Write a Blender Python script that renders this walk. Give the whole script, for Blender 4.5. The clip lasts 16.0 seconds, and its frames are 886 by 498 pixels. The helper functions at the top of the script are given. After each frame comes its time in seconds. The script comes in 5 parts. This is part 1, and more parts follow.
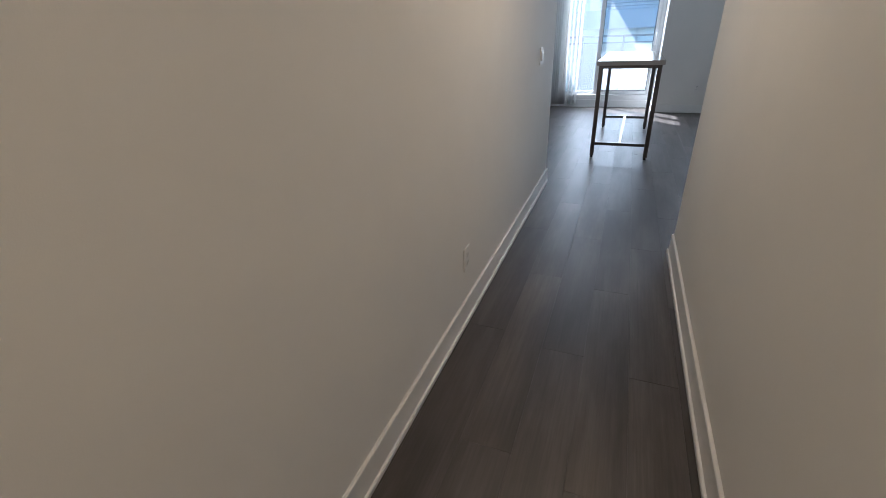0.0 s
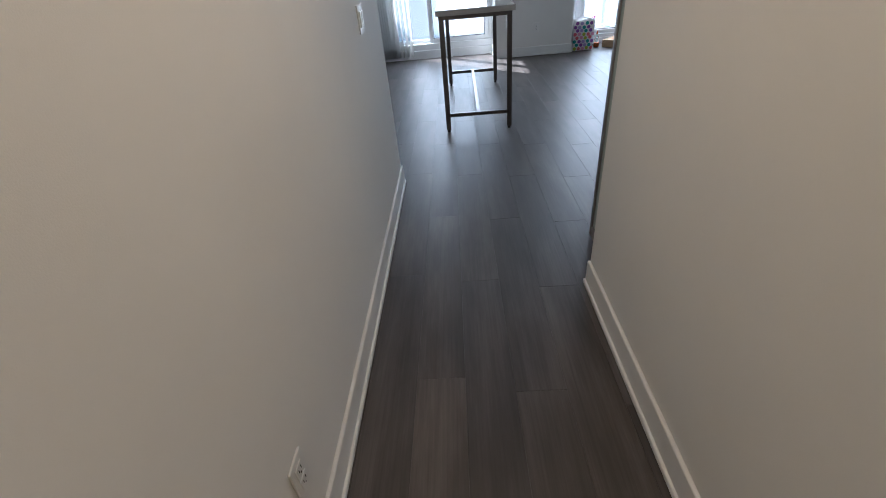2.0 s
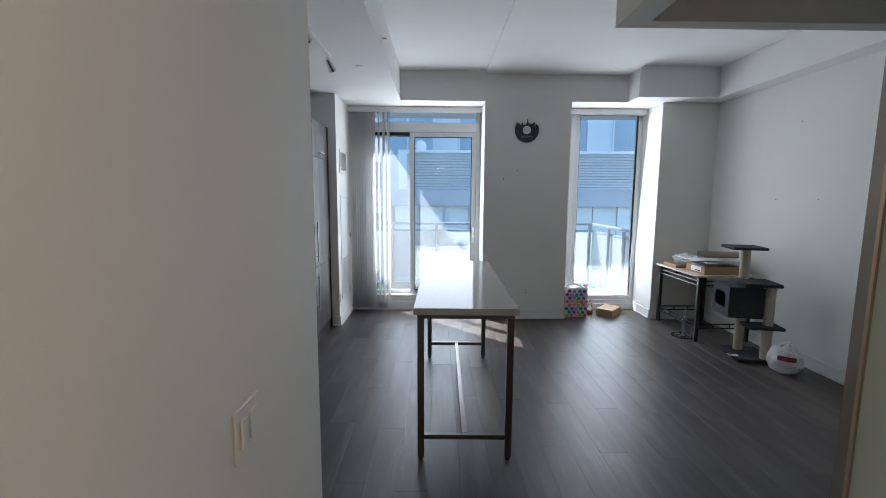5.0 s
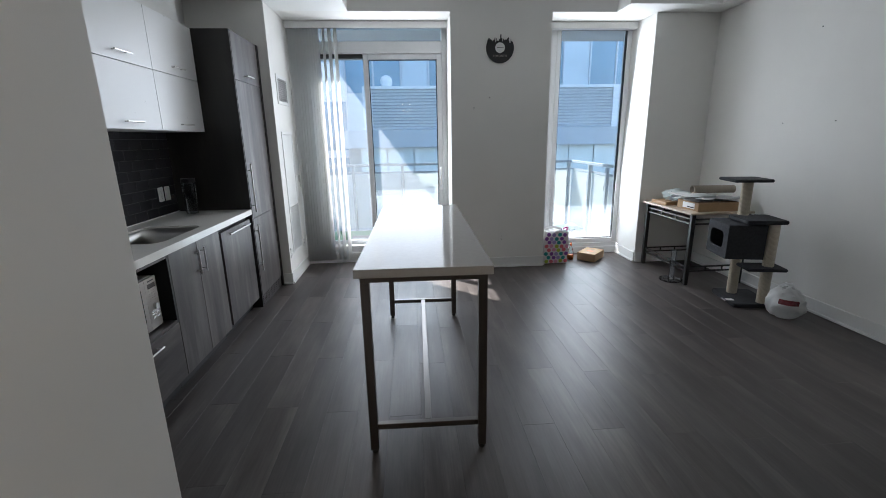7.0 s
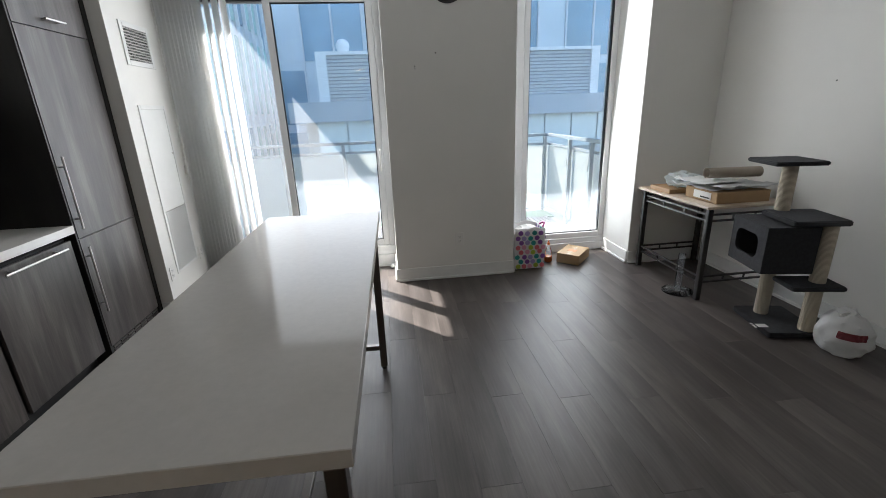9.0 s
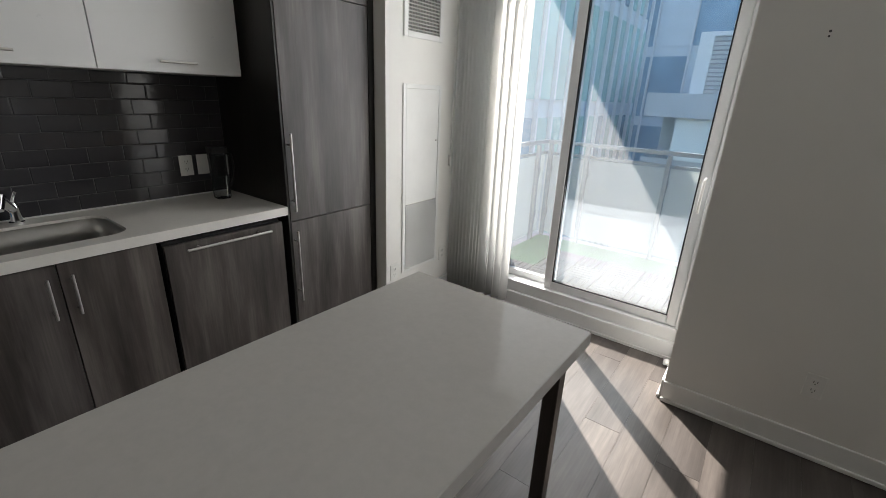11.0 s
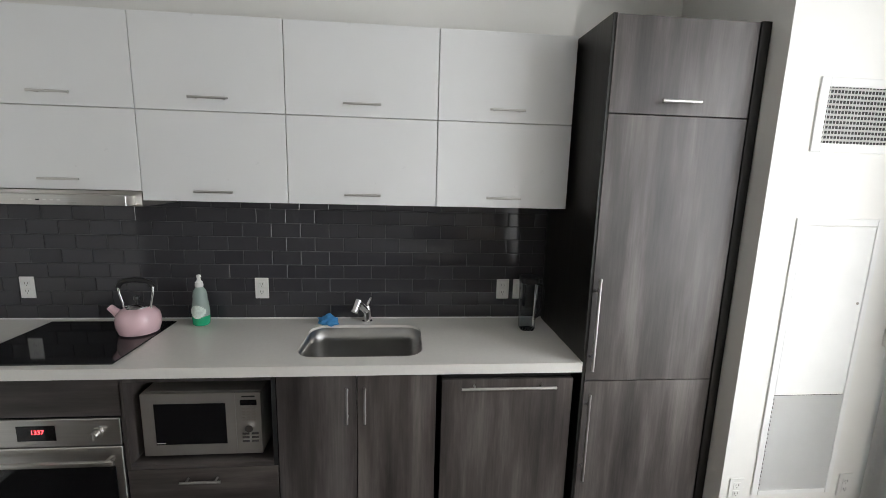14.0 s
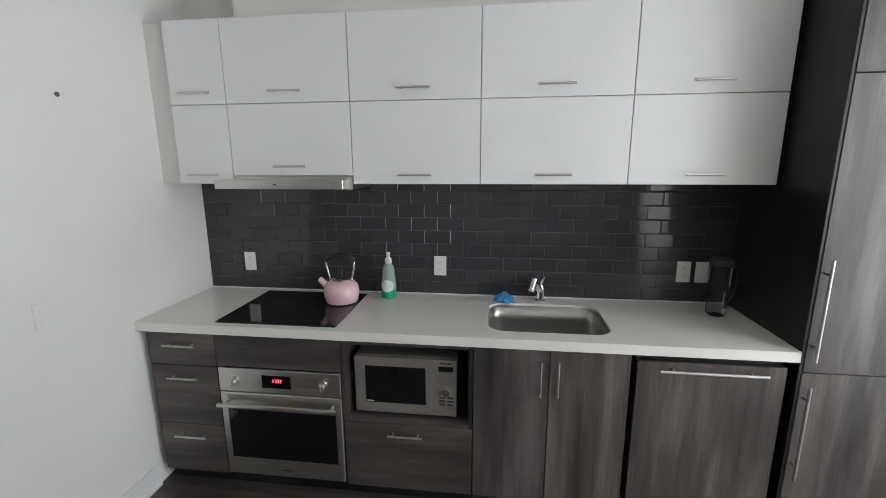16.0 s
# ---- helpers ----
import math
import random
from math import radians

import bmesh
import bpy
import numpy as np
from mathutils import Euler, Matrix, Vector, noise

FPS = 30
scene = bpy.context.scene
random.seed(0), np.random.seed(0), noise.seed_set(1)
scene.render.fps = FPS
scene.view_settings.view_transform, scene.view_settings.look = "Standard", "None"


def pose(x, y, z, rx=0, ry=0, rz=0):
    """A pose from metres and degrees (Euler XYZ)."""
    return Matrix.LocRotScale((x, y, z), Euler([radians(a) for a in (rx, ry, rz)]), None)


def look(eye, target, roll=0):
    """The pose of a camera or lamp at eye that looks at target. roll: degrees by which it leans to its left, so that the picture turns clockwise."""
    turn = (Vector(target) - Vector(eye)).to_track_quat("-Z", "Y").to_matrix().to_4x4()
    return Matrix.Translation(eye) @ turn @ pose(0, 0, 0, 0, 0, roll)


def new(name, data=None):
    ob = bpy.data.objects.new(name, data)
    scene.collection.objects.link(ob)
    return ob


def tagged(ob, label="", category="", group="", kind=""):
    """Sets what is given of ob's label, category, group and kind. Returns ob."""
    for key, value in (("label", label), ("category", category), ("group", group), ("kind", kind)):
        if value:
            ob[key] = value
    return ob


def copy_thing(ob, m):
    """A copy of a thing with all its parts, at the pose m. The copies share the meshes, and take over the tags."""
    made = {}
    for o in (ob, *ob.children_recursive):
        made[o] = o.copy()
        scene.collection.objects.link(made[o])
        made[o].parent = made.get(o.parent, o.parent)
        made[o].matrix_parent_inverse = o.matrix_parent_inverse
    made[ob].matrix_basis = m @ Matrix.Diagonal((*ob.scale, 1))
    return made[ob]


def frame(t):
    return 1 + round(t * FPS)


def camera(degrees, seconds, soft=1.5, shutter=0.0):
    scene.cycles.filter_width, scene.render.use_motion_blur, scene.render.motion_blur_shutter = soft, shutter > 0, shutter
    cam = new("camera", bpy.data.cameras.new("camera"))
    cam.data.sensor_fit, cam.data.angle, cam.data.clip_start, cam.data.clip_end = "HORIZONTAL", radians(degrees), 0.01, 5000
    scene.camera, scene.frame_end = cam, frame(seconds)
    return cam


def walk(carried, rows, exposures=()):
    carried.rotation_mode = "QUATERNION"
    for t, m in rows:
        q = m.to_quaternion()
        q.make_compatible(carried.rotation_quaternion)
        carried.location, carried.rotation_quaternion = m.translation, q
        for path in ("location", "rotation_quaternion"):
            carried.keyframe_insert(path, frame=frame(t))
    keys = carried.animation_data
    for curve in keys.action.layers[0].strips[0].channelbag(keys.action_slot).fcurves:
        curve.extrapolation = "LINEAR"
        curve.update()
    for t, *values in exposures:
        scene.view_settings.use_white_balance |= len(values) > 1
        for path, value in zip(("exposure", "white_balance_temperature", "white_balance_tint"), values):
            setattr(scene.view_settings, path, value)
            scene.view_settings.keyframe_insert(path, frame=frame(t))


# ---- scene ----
cam = camera(91.6, 16.0, soft=0.7)
PATH = [
    (0, (-0.02, 0.112, 1.262), (-0.71, 1.765, 0.372), -2.5),
    (0.5, (-0.091, 0.358, 1.298), (-0.399, 2.097, 0.361), -5.3),
    (1, (-0.112, 0.664, 1.317), (-0.368, 2.376, 0.315), -4.0),
    (1.5, (-0.159, 0.962, 1.313), (-0.333, 2.648, 0.253), -3.8),
    (2, (-0.18, 1.25, 1.303), (-0.291, 2.905, 0.185), -5.7),
    (2.5, (-0.15, 1.579, 1.315), (-0.24, 3.209, 0.16), -2.8),
    (3, (-0.17, 1.93, 1.341), (-0.238, 3.584, 0.218), -3.2),
    (3.2, (-0.161, 2.04, 1.367), (-0.222, 3.787, 0.397), -3.5),
    (3.5, (-0.16, 2.255, 1.471), (-0.183, 4.132, 0.782), -1.8),
    (3.6, (-0.16, 2.315, 1.485), (-0.181, 4.224, 0.89), -1.5),
    (4, (-0.166, 2.467, 1.594), (-0.174, 4.44, 1.261), -0.2),
    (4.2, (-0.184, 2.503, 1.626), (-0.186, 4.493, 1.429), -0.0),
    (6.3, (-0.126, 2.85, 1.545), (-0.009, 4.804, 1.133), -0.7),
    (6.5, (-0.093, 2.96, 1.53), (0.034, 4.908, 1.095), -1.1),
    (7, (-0.051, 3.194, 1.51), (0.088, 5.127, 1.014), -1.0),
    (7.5, (0.026, 3.46, 1.512), (0.227, 5.382, 1.0), -2.8),
    (8, (0.222, 3.739, 1.491), (0.455, 5.656, 0.969), -3.2),
    (8.2, (0.23, 3.855, 1.514), (0.509, 5.76, 0.972), -2.8),
    (10.3, (0.722, 5.294, 1.486), (0.314, 7.127, 0.798), -1.1),
    (10.5, (0.716, 5.425, 1.482), (0.087, 7.199, 0.805), -1.7),
    (11, (0.61, 5.762, 1.55), (-0.51, 7.276, 0.878), 2.4),
    (11.5, (0.445, 6.016, 1.593), (-0.956, 7.31, 0.993), 2.4),
    (12, (0.32, 6.18, 1.65), (-1.332, 7.145, 1.068), 1.9),
    (12.5, (0.269, 6.298, 1.699), (-1.553, 6.954, 1.2), 3.4),
    (13, (0.271, 6.327, 1.736), (-1.639, 6.764, 1.334), 1.0),
    (13.5, (0.286, 6.325, 1.747), (-1.653, 6.655, 1.387), 1.6),
    (14, (0.292, 6.293, 1.755), (-1.67, 6.478, 1.41), 1.6),
    (14.5, (0.304, 6.226, 1.757), (-1.667, 6.194, 1.416), 1.2),
    (15, (0.316, 6.101, 1.746), (-1.646, 5.921, 1.401), 0.9),
    (15.5, (0.336, 5.951, 1.74), (-1.617, 5.731, 1.371), 0.1),
    (16, (0.352, 5.849, 1.717), (-1.591, 5.603, 1.311), -0.3),
]
EXPOSURES = [(0.0, 2.1, 5350, 10), (2.5, 2.08, 5300, 10), (3.5, 1.93, 5050, 10), (4.0, 1.76, 5450, 10), (6.3, 1.82, 5900, 10), (8.0, 1.86, 6100, 11), (10.5, 1.64, 6650, 11), (12.2, 1.38, 6700, 11), (13.2, 2.05, 6600, 11), (14.5, 2.4, 6450, 11), (16.0, 2.48, 6350, 11)]
walk(cam, [(t, look(eye, target, roll)) for t, eye, target, roll in PATH], EXPOSURES)
SKY, SUN, DOOR_W, WIN_W, HALL_W = 0.15, 5.0, 10.8, 10.4, 1.1

# ---- world, sun, lights ----
world = bpy.data.worlds.new("world")
scene.world = world
world.use_nodes = True
wn, wl = world.node_tree.nodes, world.node_tree.links
sky = wn.new("ShaderNodeTexSky")
sky.sky_type = 'NISHITA'
sky.sun_disc = False
sky.sun_elevation = radians(45)
sky.sun_rotation = radians(-45)
wl.new(sky.outputs[0], wn["Background"].inputs[0])
wn["Background"].inputs[1].default_value = SKY

sun = new("sun", bpy.data.lights.new("sun", 'SUN'))
sun.data.energy, sun.data.angle, sun.data.color = SUN, radians(0.5), (1.0, 0.95, 0.88)
sun.matrix_world = look((-20, 28.66, 30), (0, 8.66, 1.716))


def area_light(name, m, sx, sy, watts, colour):
    lamp = new(name, bpy.data.lights.new(name, 'AREA'))
    lamp.data.shape, lamp.data.size, lamp.data.size_y = 'RECTANGLE', sx, sy
    lamp.data.energy, lamp.data.color = watts, colour
    lamp.matrix_world = m
    return lamp


# sky light in the two openings
area_light("sky_in_door", look((-0.24, 8.60, 1.50), (-0.24, 6, 1.27)), 1.16, 2.4, DOOR_W, (0.96, 0.98, 1.0))
area_light("sky_in_window", look((2.14, 8.60, 1.45), (2.14, 6, 1.22)), 0.95, 2.45, WIN_W, (0.96, 0.98, 1.0))
# warm ceiling lamps of the hallway
for ly in (-0.7, 2.1):
    area_light("hall_lamp", look((-0.1, ly, 2.395), (-0.1, ly + .001, 0)), 0.22, 0.22, HALL_W, (1.0, 0.70, 0.42))


# ---- materials ----
def nodes_of(name):
    m = bpy.data.materials.new(name)
    m.use_nodes = True
    nt = m.node_tree
    return m, nt, nt.nodes["Principled BSDF"]


def link(nt, a, b):
    nt.links.new(a, b)


def coords(nt, scale=(1, 1, 1), generated=False, rand=0.0):
    """Object coordinates, stretched, and shifted piece by piece."""
    tc = nt.nodes.new("ShaderNodeTexCoord")
    mp = nt.nodes.new("ShaderNodeMapping")
    mp.inputs["Scale"].default_value = scale
    link(nt, tc.outputs["Object"], mp.inputs["Vector"])
    if rand:
        oi = nt.nodes.new("ShaderNodeObjectInfo")
        mul = nt.nodes.new("ShaderNodeVectorMath")
        mul.operation = 'SCALE'
        mul.inputs[0].default_value = (rand, rand * 1.7, rand * 0.6)
        link(nt, oi.outputs["Random"], mul.inputs["Scale"])
        link(nt, mul.outputs[0], mp.inputs["Location"])
    return mp.outputs[0]


def noise_tex(nt, vec, scale, detail=4, rough=0.6):
    n = nt.nodes.new("ShaderNodeTexNoise")
    n.inputs["Scale"].default_value = scale
    n.inputs["Detail"].default_value = detail
    n.inputs["Roughness"].default_value = rough
    link(nt, vec, n.inputs["Vector"])
    return n.outputs["Fac"]


def ramp(nt, fac, stops):
    r = nt.nodes.new("ShaderNodeValToRGB")
    while len(r.color_ramp.elements) < len(stops):
        r.color_ramp.elements.new(0.5)
    for e, (p, c) in zip(r.color_ramp.elements, stops):
        e.position, e.color = p, (*c, 1)
    link(nt, fac, r.inputs[0])
    return r.outputs[0]


def mix(nt, fac, a, b, mode='MIX'):
    m = nt.nodes.new("ShaderNodeMix")
    m.data_type, m.blend_type = 'RGBA', mode
    for sock, v in ((m.inputs[0], fac), (m.inputs[6], a), (m.inputs[7], b)):
        if isinstance(v, (int, float)):
            sock.default_value = v
        elif isinstance(v, tuple):
            sock.default_value = (*v, 1)
        else:
            link(nt, v, sock)
    return m.outputs[2]


def bump(nt, p, height, strength, distance=0.01):
    b = nt.nodes.new("ShaderNodeBump")
    b.inputs["Strength"].default_value = strength
    b.inputs["Distance"].default_value = distance
    link(nt, height, b.inputs["Height"])
    link(nt, b.outputs[0], p.inputs["Normal"])


def value(nt, fac, lo, hi):
    m = nt.nodes.new("ShaderNodeMapRange")
    m.inputs["To Min"].default_value, m.inputs["To Max"].default_value = lo, hi
    link(nt, fac, m.inputs["Value"])
    return m.outputs[0]


def plain(name, colour, rough=0.5, metal=0.0, vary=0.08, scale=6.0, relief=0.0, grain=180.0, coat=0.0, uneven=0.07, spec=0.5):
    """A surface of one colour with soft blotches, uneven gloss and a fine grain."""
    m, nt, p = nodes_of(name)
    v = coords(nt)
    big = noise_tex(nt, v, scale, 5)
    dark = tuple(c * (1 - vary) for c in colour)
    lite = tuple(min(1, c * (1 + vary)) for c in colour)
    link(nt, ramp(nt, big, [(0.3, dark), (0.7, lite)]), p.inputs["Base Color"])
    link(nt, value(nt, noise_tex(nt, v, scale * 3, 4), max(0, rough - uneven), min(1, rough + uneven)), p.inputs["Roughness"])
    p.inputs["Metallic"].default_value = metal
    p.inputs["Coat Weight"].default_value = coat
    p.inputs["Specular IOR Level"].default_value = spec
    if relief:
        bump(nt, p, noise_tex(nt, v, grain, 3), relief, 0.002)
    return m


def wood(name, dark, mid, lite, axis=2, rough=0.5, relief=0.25, fine=60.0, rand=7.0, streak=1.0, grain=0.28):
    """Grain that runs along one axis, with broad streaks, fine lines and knots."""
    m, nt, p = nodes_of(name)
    s1, s2 = [5.5 * streak] * 3, [fine] * 3
    s1[axis], s2[axis] = 1.0, 2.4
    v1, v2 = coords(nt, tuple(s1), rand=rand), coords(nt, tuple(s2), rand=rand)
    broad = noise_tex(nt, v1, 1.0, 6, 0.6)
    finer = noise_tex(nt, v2, 1.0, 4, 0.65)
    col = ramp(nt, broad, [(0.33, dark), (0.5, mid), (0.68, lite)])
    col = mix(nt, grain, col, ramp(nt, finer, [(0.32, (0.32, 0.32, 0.32)), (0.66, (0.66, 0.66, 0.66))]), 'OVERLAY')
    oi = nt.nodes.new("ShaderNodeObjectInfo")
    tone = ramp(nt, oi.outputs["Random"], [(0.0, (0.84, 0.84, 0.86)), (1.0, (1.12, 1.10, 1.08))])
    col = mix(nt, 1.0, col, tone, 'MULTIPLY')
    link(nt, col, p.inputs["Base Color"])
    link(nt, value(nt, finer, rough - 0.08, rough + 0.12), p.inputs["Roughness"])
    bump(nt, p, finer, relief, 0.002)
    return m


def brushed(name, colour, rough=0.32, axis=1):
    m, nt, p = nodes_of(name)
    s = [220.0] * 3
    s[axis] = 3.0
    n = noise_tex(nt, coords(nt, tuple(s)), 1.0, 3)
    link(nt, ramp(nt, n, [(0.2, tuple(c * 0.85 for c in colour)), (0.8, colour)]), p.inputs["Base Color"])
    link(nt, value(nt, n, rough - 0.08, rough + 0.1), p.inputs["Roughness"])
    p.inputs["Metallic"].default_value = 1.0
    return m


def glassy(name, colour=(1, 1, 1), rough=0.0, ior=1.45):
    m, nt, p = nodes_of(name)
    p.inputs["Base Color"].default_value = (*colour, 1)
    p.inputs["Transmission Weight"].default_value = 1.0
    p.inputs["Roughness"].default_value = rough
    p.inputs["IOR"].default_value = ior
    return m


def pane_glass(name, tint=(0.93, 0.97, 0.98), dirt=0.05):
    """Thin clear pane: see-through, with a slight mirror and a film of dust."""
    m, nt, p = nodes_of(name)
    nt.nodes.remove(p)
    t = nt.nodes.new("ShaderNodeBsdfTransparent")
    t.inputs[0].default_value = (*tint, 1)
    g = nt.nodes.new("ShaderNodeBsdfGlossy")
    g.inputs["Roughness"].default_value = 0.02
    dust = nt.nodes.new("ShaderNodeBsdfTranslucent")
    dust.inputs[0].default_value = (0.9, 0.92, 0.95, 1)
    smear = noise_tex(nt, coords(nt, (3.0, 3.0, 0.7)), 1.5, 4)
    film = nt.nodes.new("ShaderNodeMixShader")
    link(nt, value(nt, smear, dirt * 0.6, dirt * 1.4), film.inputs[0])
    link(nt, t.outputs[0], film.inputs[1])
    link(nt, dust.outputs[0], film.inputs[2])
    fr = nt.nodes.new("ShaderNodeFresnel")
    fr.inputs["IOR"].default_value = 1.3
    mx = nt.nodes.new("ShaderNodeMixShader")
    link(nt, fr.outputs[0], mx.inputs[0])
    link(nt, film.outputs[0], mx.inputs[1])
    link(nt, g.outputs[0], mx.inputs[2])
    link(nt, mx.outputs[0], nt.nodes["Material Output"].inputs["Surface"])
    return m


def frosted(name, colour, through_amount=0.6, rough=0.35):
    """Milky glass: part scatters through, part reflects softly."""
    m, nt, p = nodes_of(name)
    p.inputs["Base Color"].default_value = (*colour, 1)
    p.inputs["Roughness"].default_value = rough
    t = nt.nodes.new("ShaderNodeBsdfTranslucent")
    t.inputs[0].default_value = (*colour, 1)
    mx = nt.nodes.new("ShaderNodeMixShader")
    mx.inputs[0].default_value = through_amount
    link(nt, p.outputs[0], mx.inputs[1])
    link(nt, t.outputs[0], mx.inputs[2])
    link(nt, mx.outputs[0], nt.nodes["Material Output"].inputs["Surface"])
    return m


def glow(name, colour, strength):
    m, nt, p = nodes_of(name)
    p.inputs["Base Color"].default_value = (0.02, 0.02, 0.02, 1)
    p.inputs["Emission Color"].default_value = (*colour, 1)
    p.inputs["Emission Strength"].default_value = strength
    return m


M_WALL = plain("wall_paint", (0.79, 0.78, 0.745), 0.78, vary=0.025, scale=1.4, relief=0.14, grain=420, spec=0.25)
M_CEIL = plain("ceiling_paint", (0.80, 0.80, 0.78), 0.85, vary=0.02, scale=2, relief=0.2, grain=300)
M_TRIM = plain("trim_paint", (0.78, 0.78, 0.76), 0.38, vary=0.03, scale=5)
M_PLANK = wood("grey_oak_plank", (0.042, 0.035, 0.031), (0.068, 0.058, 0.053), (0.112, 0.097, 0.089), axis=1, rough=0.38, relief=0.26, fine=90, rand=9, grain=0.5)
M_SUB = plain("dark_underlay", (0.02, 0.018, 0.017), 0.9)
M_CABWOOD = wood("dark_stained_laminate", (0.030, 0.025, 0.024), (0.074, 0.064, 0.059), (0.150, 0.133, 0.125), axis=2, rough=0.40, relief=0.15, fine=120, rand=5, streak=1.5, grain=0.42)
M_CABWOOD_H = wood("dark_stained_laminate_across", (0.028, 0.024, 0.022), (0.066, 0.057, 0.053), (0.132, 0.116, 0.109), axis=1, rough=0.40, relief=0.15, fine=120, rand=5, streak=1.5, grain=0.42)
# sides, carcasses, kicks: darker than the fronts, with shade put into the colour
M_CABDARK = wood("shaded_dark_cabinet_wood", (0.005, 0.0045, 0.0045), (0.011, 0.010, 0.009), (0.022, 0.020, 0.018), axis=2, rough=0.4, relief=0.12, fine=90)
M_WHITE = plain("white_gloss_door", (0.80, 0.80, 0.79), 0.28, vary=0.01, scale=3, uneven=0.015)
M_CARCASS = plain("white_carcass", (0.72, 0.71, 0.68), 0.5, vary=0.03)
M_BLACKIN = plain("black_inside_and_shade", (0.012, 0.012, 0.012), 0.6)
M_QUARTZ = plain("white_quartz", (0.79, 0.765, 0.715), 0.2, vary=0.02, scale=45, uneven=0.02)
M_QUARTZ_T = plain("pale_grey_quartz", (0.46, 0.445, 0.42), 0.09, vary=0.03, scale=45, uneven=0.015, spec=0.06)
M_STEEL = brushed("brushed_steel", (0.72, 0.70, 0.67), 0.30)
M_STEELV = brushed("brushed_steel_upright", (0.60, 0.59, 0.57), 0.40, axis=2)
M_CHROME = plain("chrome", (0.75, 0.75, 0.76), 0.07, metal=1.0, vary=0.02)
M_BLACKGLASS = plain("black_glass", (0.006, 0.006, 0.007), 0.05, vary=0.05)
M_BLACKMETAL = plain("dark_painted_metal", (0.022, 0.020, 0.020), 0.38, vary=0.15, scale=14, relief=0.1)
M_GROUT = plain("dark_grout", (0.10, 0.10, 0.105), 0.9, vary=0.1, scale=60)
M_OUTLET = plain("white_plastic", (0.78, 0.77, 0.74), 0.35, vary=0.02)
M_SLOT = plain("dark_slot", (0.02, 0.02, 0.02), 0.6)
M_GREYFRAME = plain("white_vinyl_frame", (0.74, 0.75, 0.76), 0.4, vary=0.03)
M_ALU = plain("grey_aluminium", (0.36, 0.33, 0.30), 0.35, metal=0.85, vary=0.05)
M_PANE = pane_glass("clear_pane", dirt=0.08)
M_FROST = frosted("frosted_green_glass", (0.55, 0.63, 0.60), 0.30, 0.16)


def tile_mat():
    m, nt, p = nodes_of("charcoal_glazed_tile")
    oi = nt.nodes.new("ShaderNodeObjectInfo")
    link(nt, ramp(nt, oi.outputs["Random"], [(0.0, (0.040, 0.039, 0.044)), (1.0, (0.052, 0.051, 0.057))]), p.inputs["Base Color"])
    p.inputs["Roughness"].default_value = 0.06
    bump(nt, p, noise_tex(nt, coords(nt, rand=5.0), 14, 2), 0.16, 0.004)
    return m


M_TILE = tile_mat()


# ---- building helpers ----
def box(bm, x0, x1, y0, y1, z0, z1, bevel=0.0, seg=2):
    """Adds a box, with its edges rounded where bevel is given."""
    vs = [bm.verts.new((x, y, z)) for x in (x0, x1) for y in (y0, y1) for z in (z0, z1)]
    quads = ((0, 1, 3, 2), (4, 6, 7, 5), (0, 4, 5, 1), (2, 3, 7, 6), (0, 2, 6, 4), (1, 5, 7, 3))
    fs = [bm.faces.new([vs[i] for i in q]) for q in quads]
    if bevel:
        edges = list({e for f in fs for e in f.edges})
        bmesh.ops.bevel(bm, geom=edges, offset=bevel, segments=seg, affect='EDGES', profile=0.6)
    return bm


def boxes(*rows, bevel=0.0, seg=2):
    bm = bmesh.new()
    for r in rows:
        box(bm, *r, bevel=bevel, seg=seg)
    return bm


def tube(bm, a, b, r, n=12, r2=None):
    """A round bar from a to b."""
    a, b = Vector(a), Vector(b)
    m = Matrix.Translation((a + b) / 2) @ (b - a).to_track_quat("Z", "Y").to_matrix().to_4x4()
    bmesh.ops.create_cone(bm, cap_ends=True, segments=n, radius1=r, radius2=r if r2 is None else r2, depth=(b - a).length, matrix=m)
    return bm


def lathe(bm, profile, n=28, centre=(0, 0, 0)):
    """Turns (radius, height) pairs round the upright axis."""
    c = Vector(centre)
    rings = []
    for r, z in profile:
        rings.append([bm.verts.new(c + Vector((r * math.cos(k * math.tau / n), r * math.sin(k * math.tau / n), z))) for k in range(n)])
    for lo, hi in zip(rings, rings[1:]):
        for k in range(n):
            bm.faces.new((lo[k], lo[(k + 1) % n], hi[(k + 1) % n], hi[k]))
    bm.faces.new(rings[0][::-1])
    bm.faces.new(rings[-1])
    return bm


def bent(bm, pts, r, n=10):
    """A round rod through points, with mitred turns."""
    pts = [Vector(p) for p in pts]
    rings = []
    for i, p in enumerate(pts):
        d = (pts[min(i + 1, len(pts) - 1)] - pts[max(i - 1, 0)]).normalized()
        q = d.to_track_quat("Z", "Y")
        rings.append([bm.verts.new(p + q @ Vector((r * math.cos(k * math.tau / n), r * math.sin(k * math.tau / n), 0))) for k in range(n)])
    for lo, hi in zip(rings, rings[1:]):
        best = min(range(n), key=lambda s: (hi[s].co - lo[0].co - (pts[rings.index(hi)] - pts[rings.index(lo)])).length)
        for k in range(n):
            bm.faces.new((lo[k], lo[(k + 1) % n], hi[(k + 1 + best) % n], hi[(k + best) % n]))
    bm.faces.new(rings[0][::-1])
    bm.faces.new(rings[-1])
    return bm


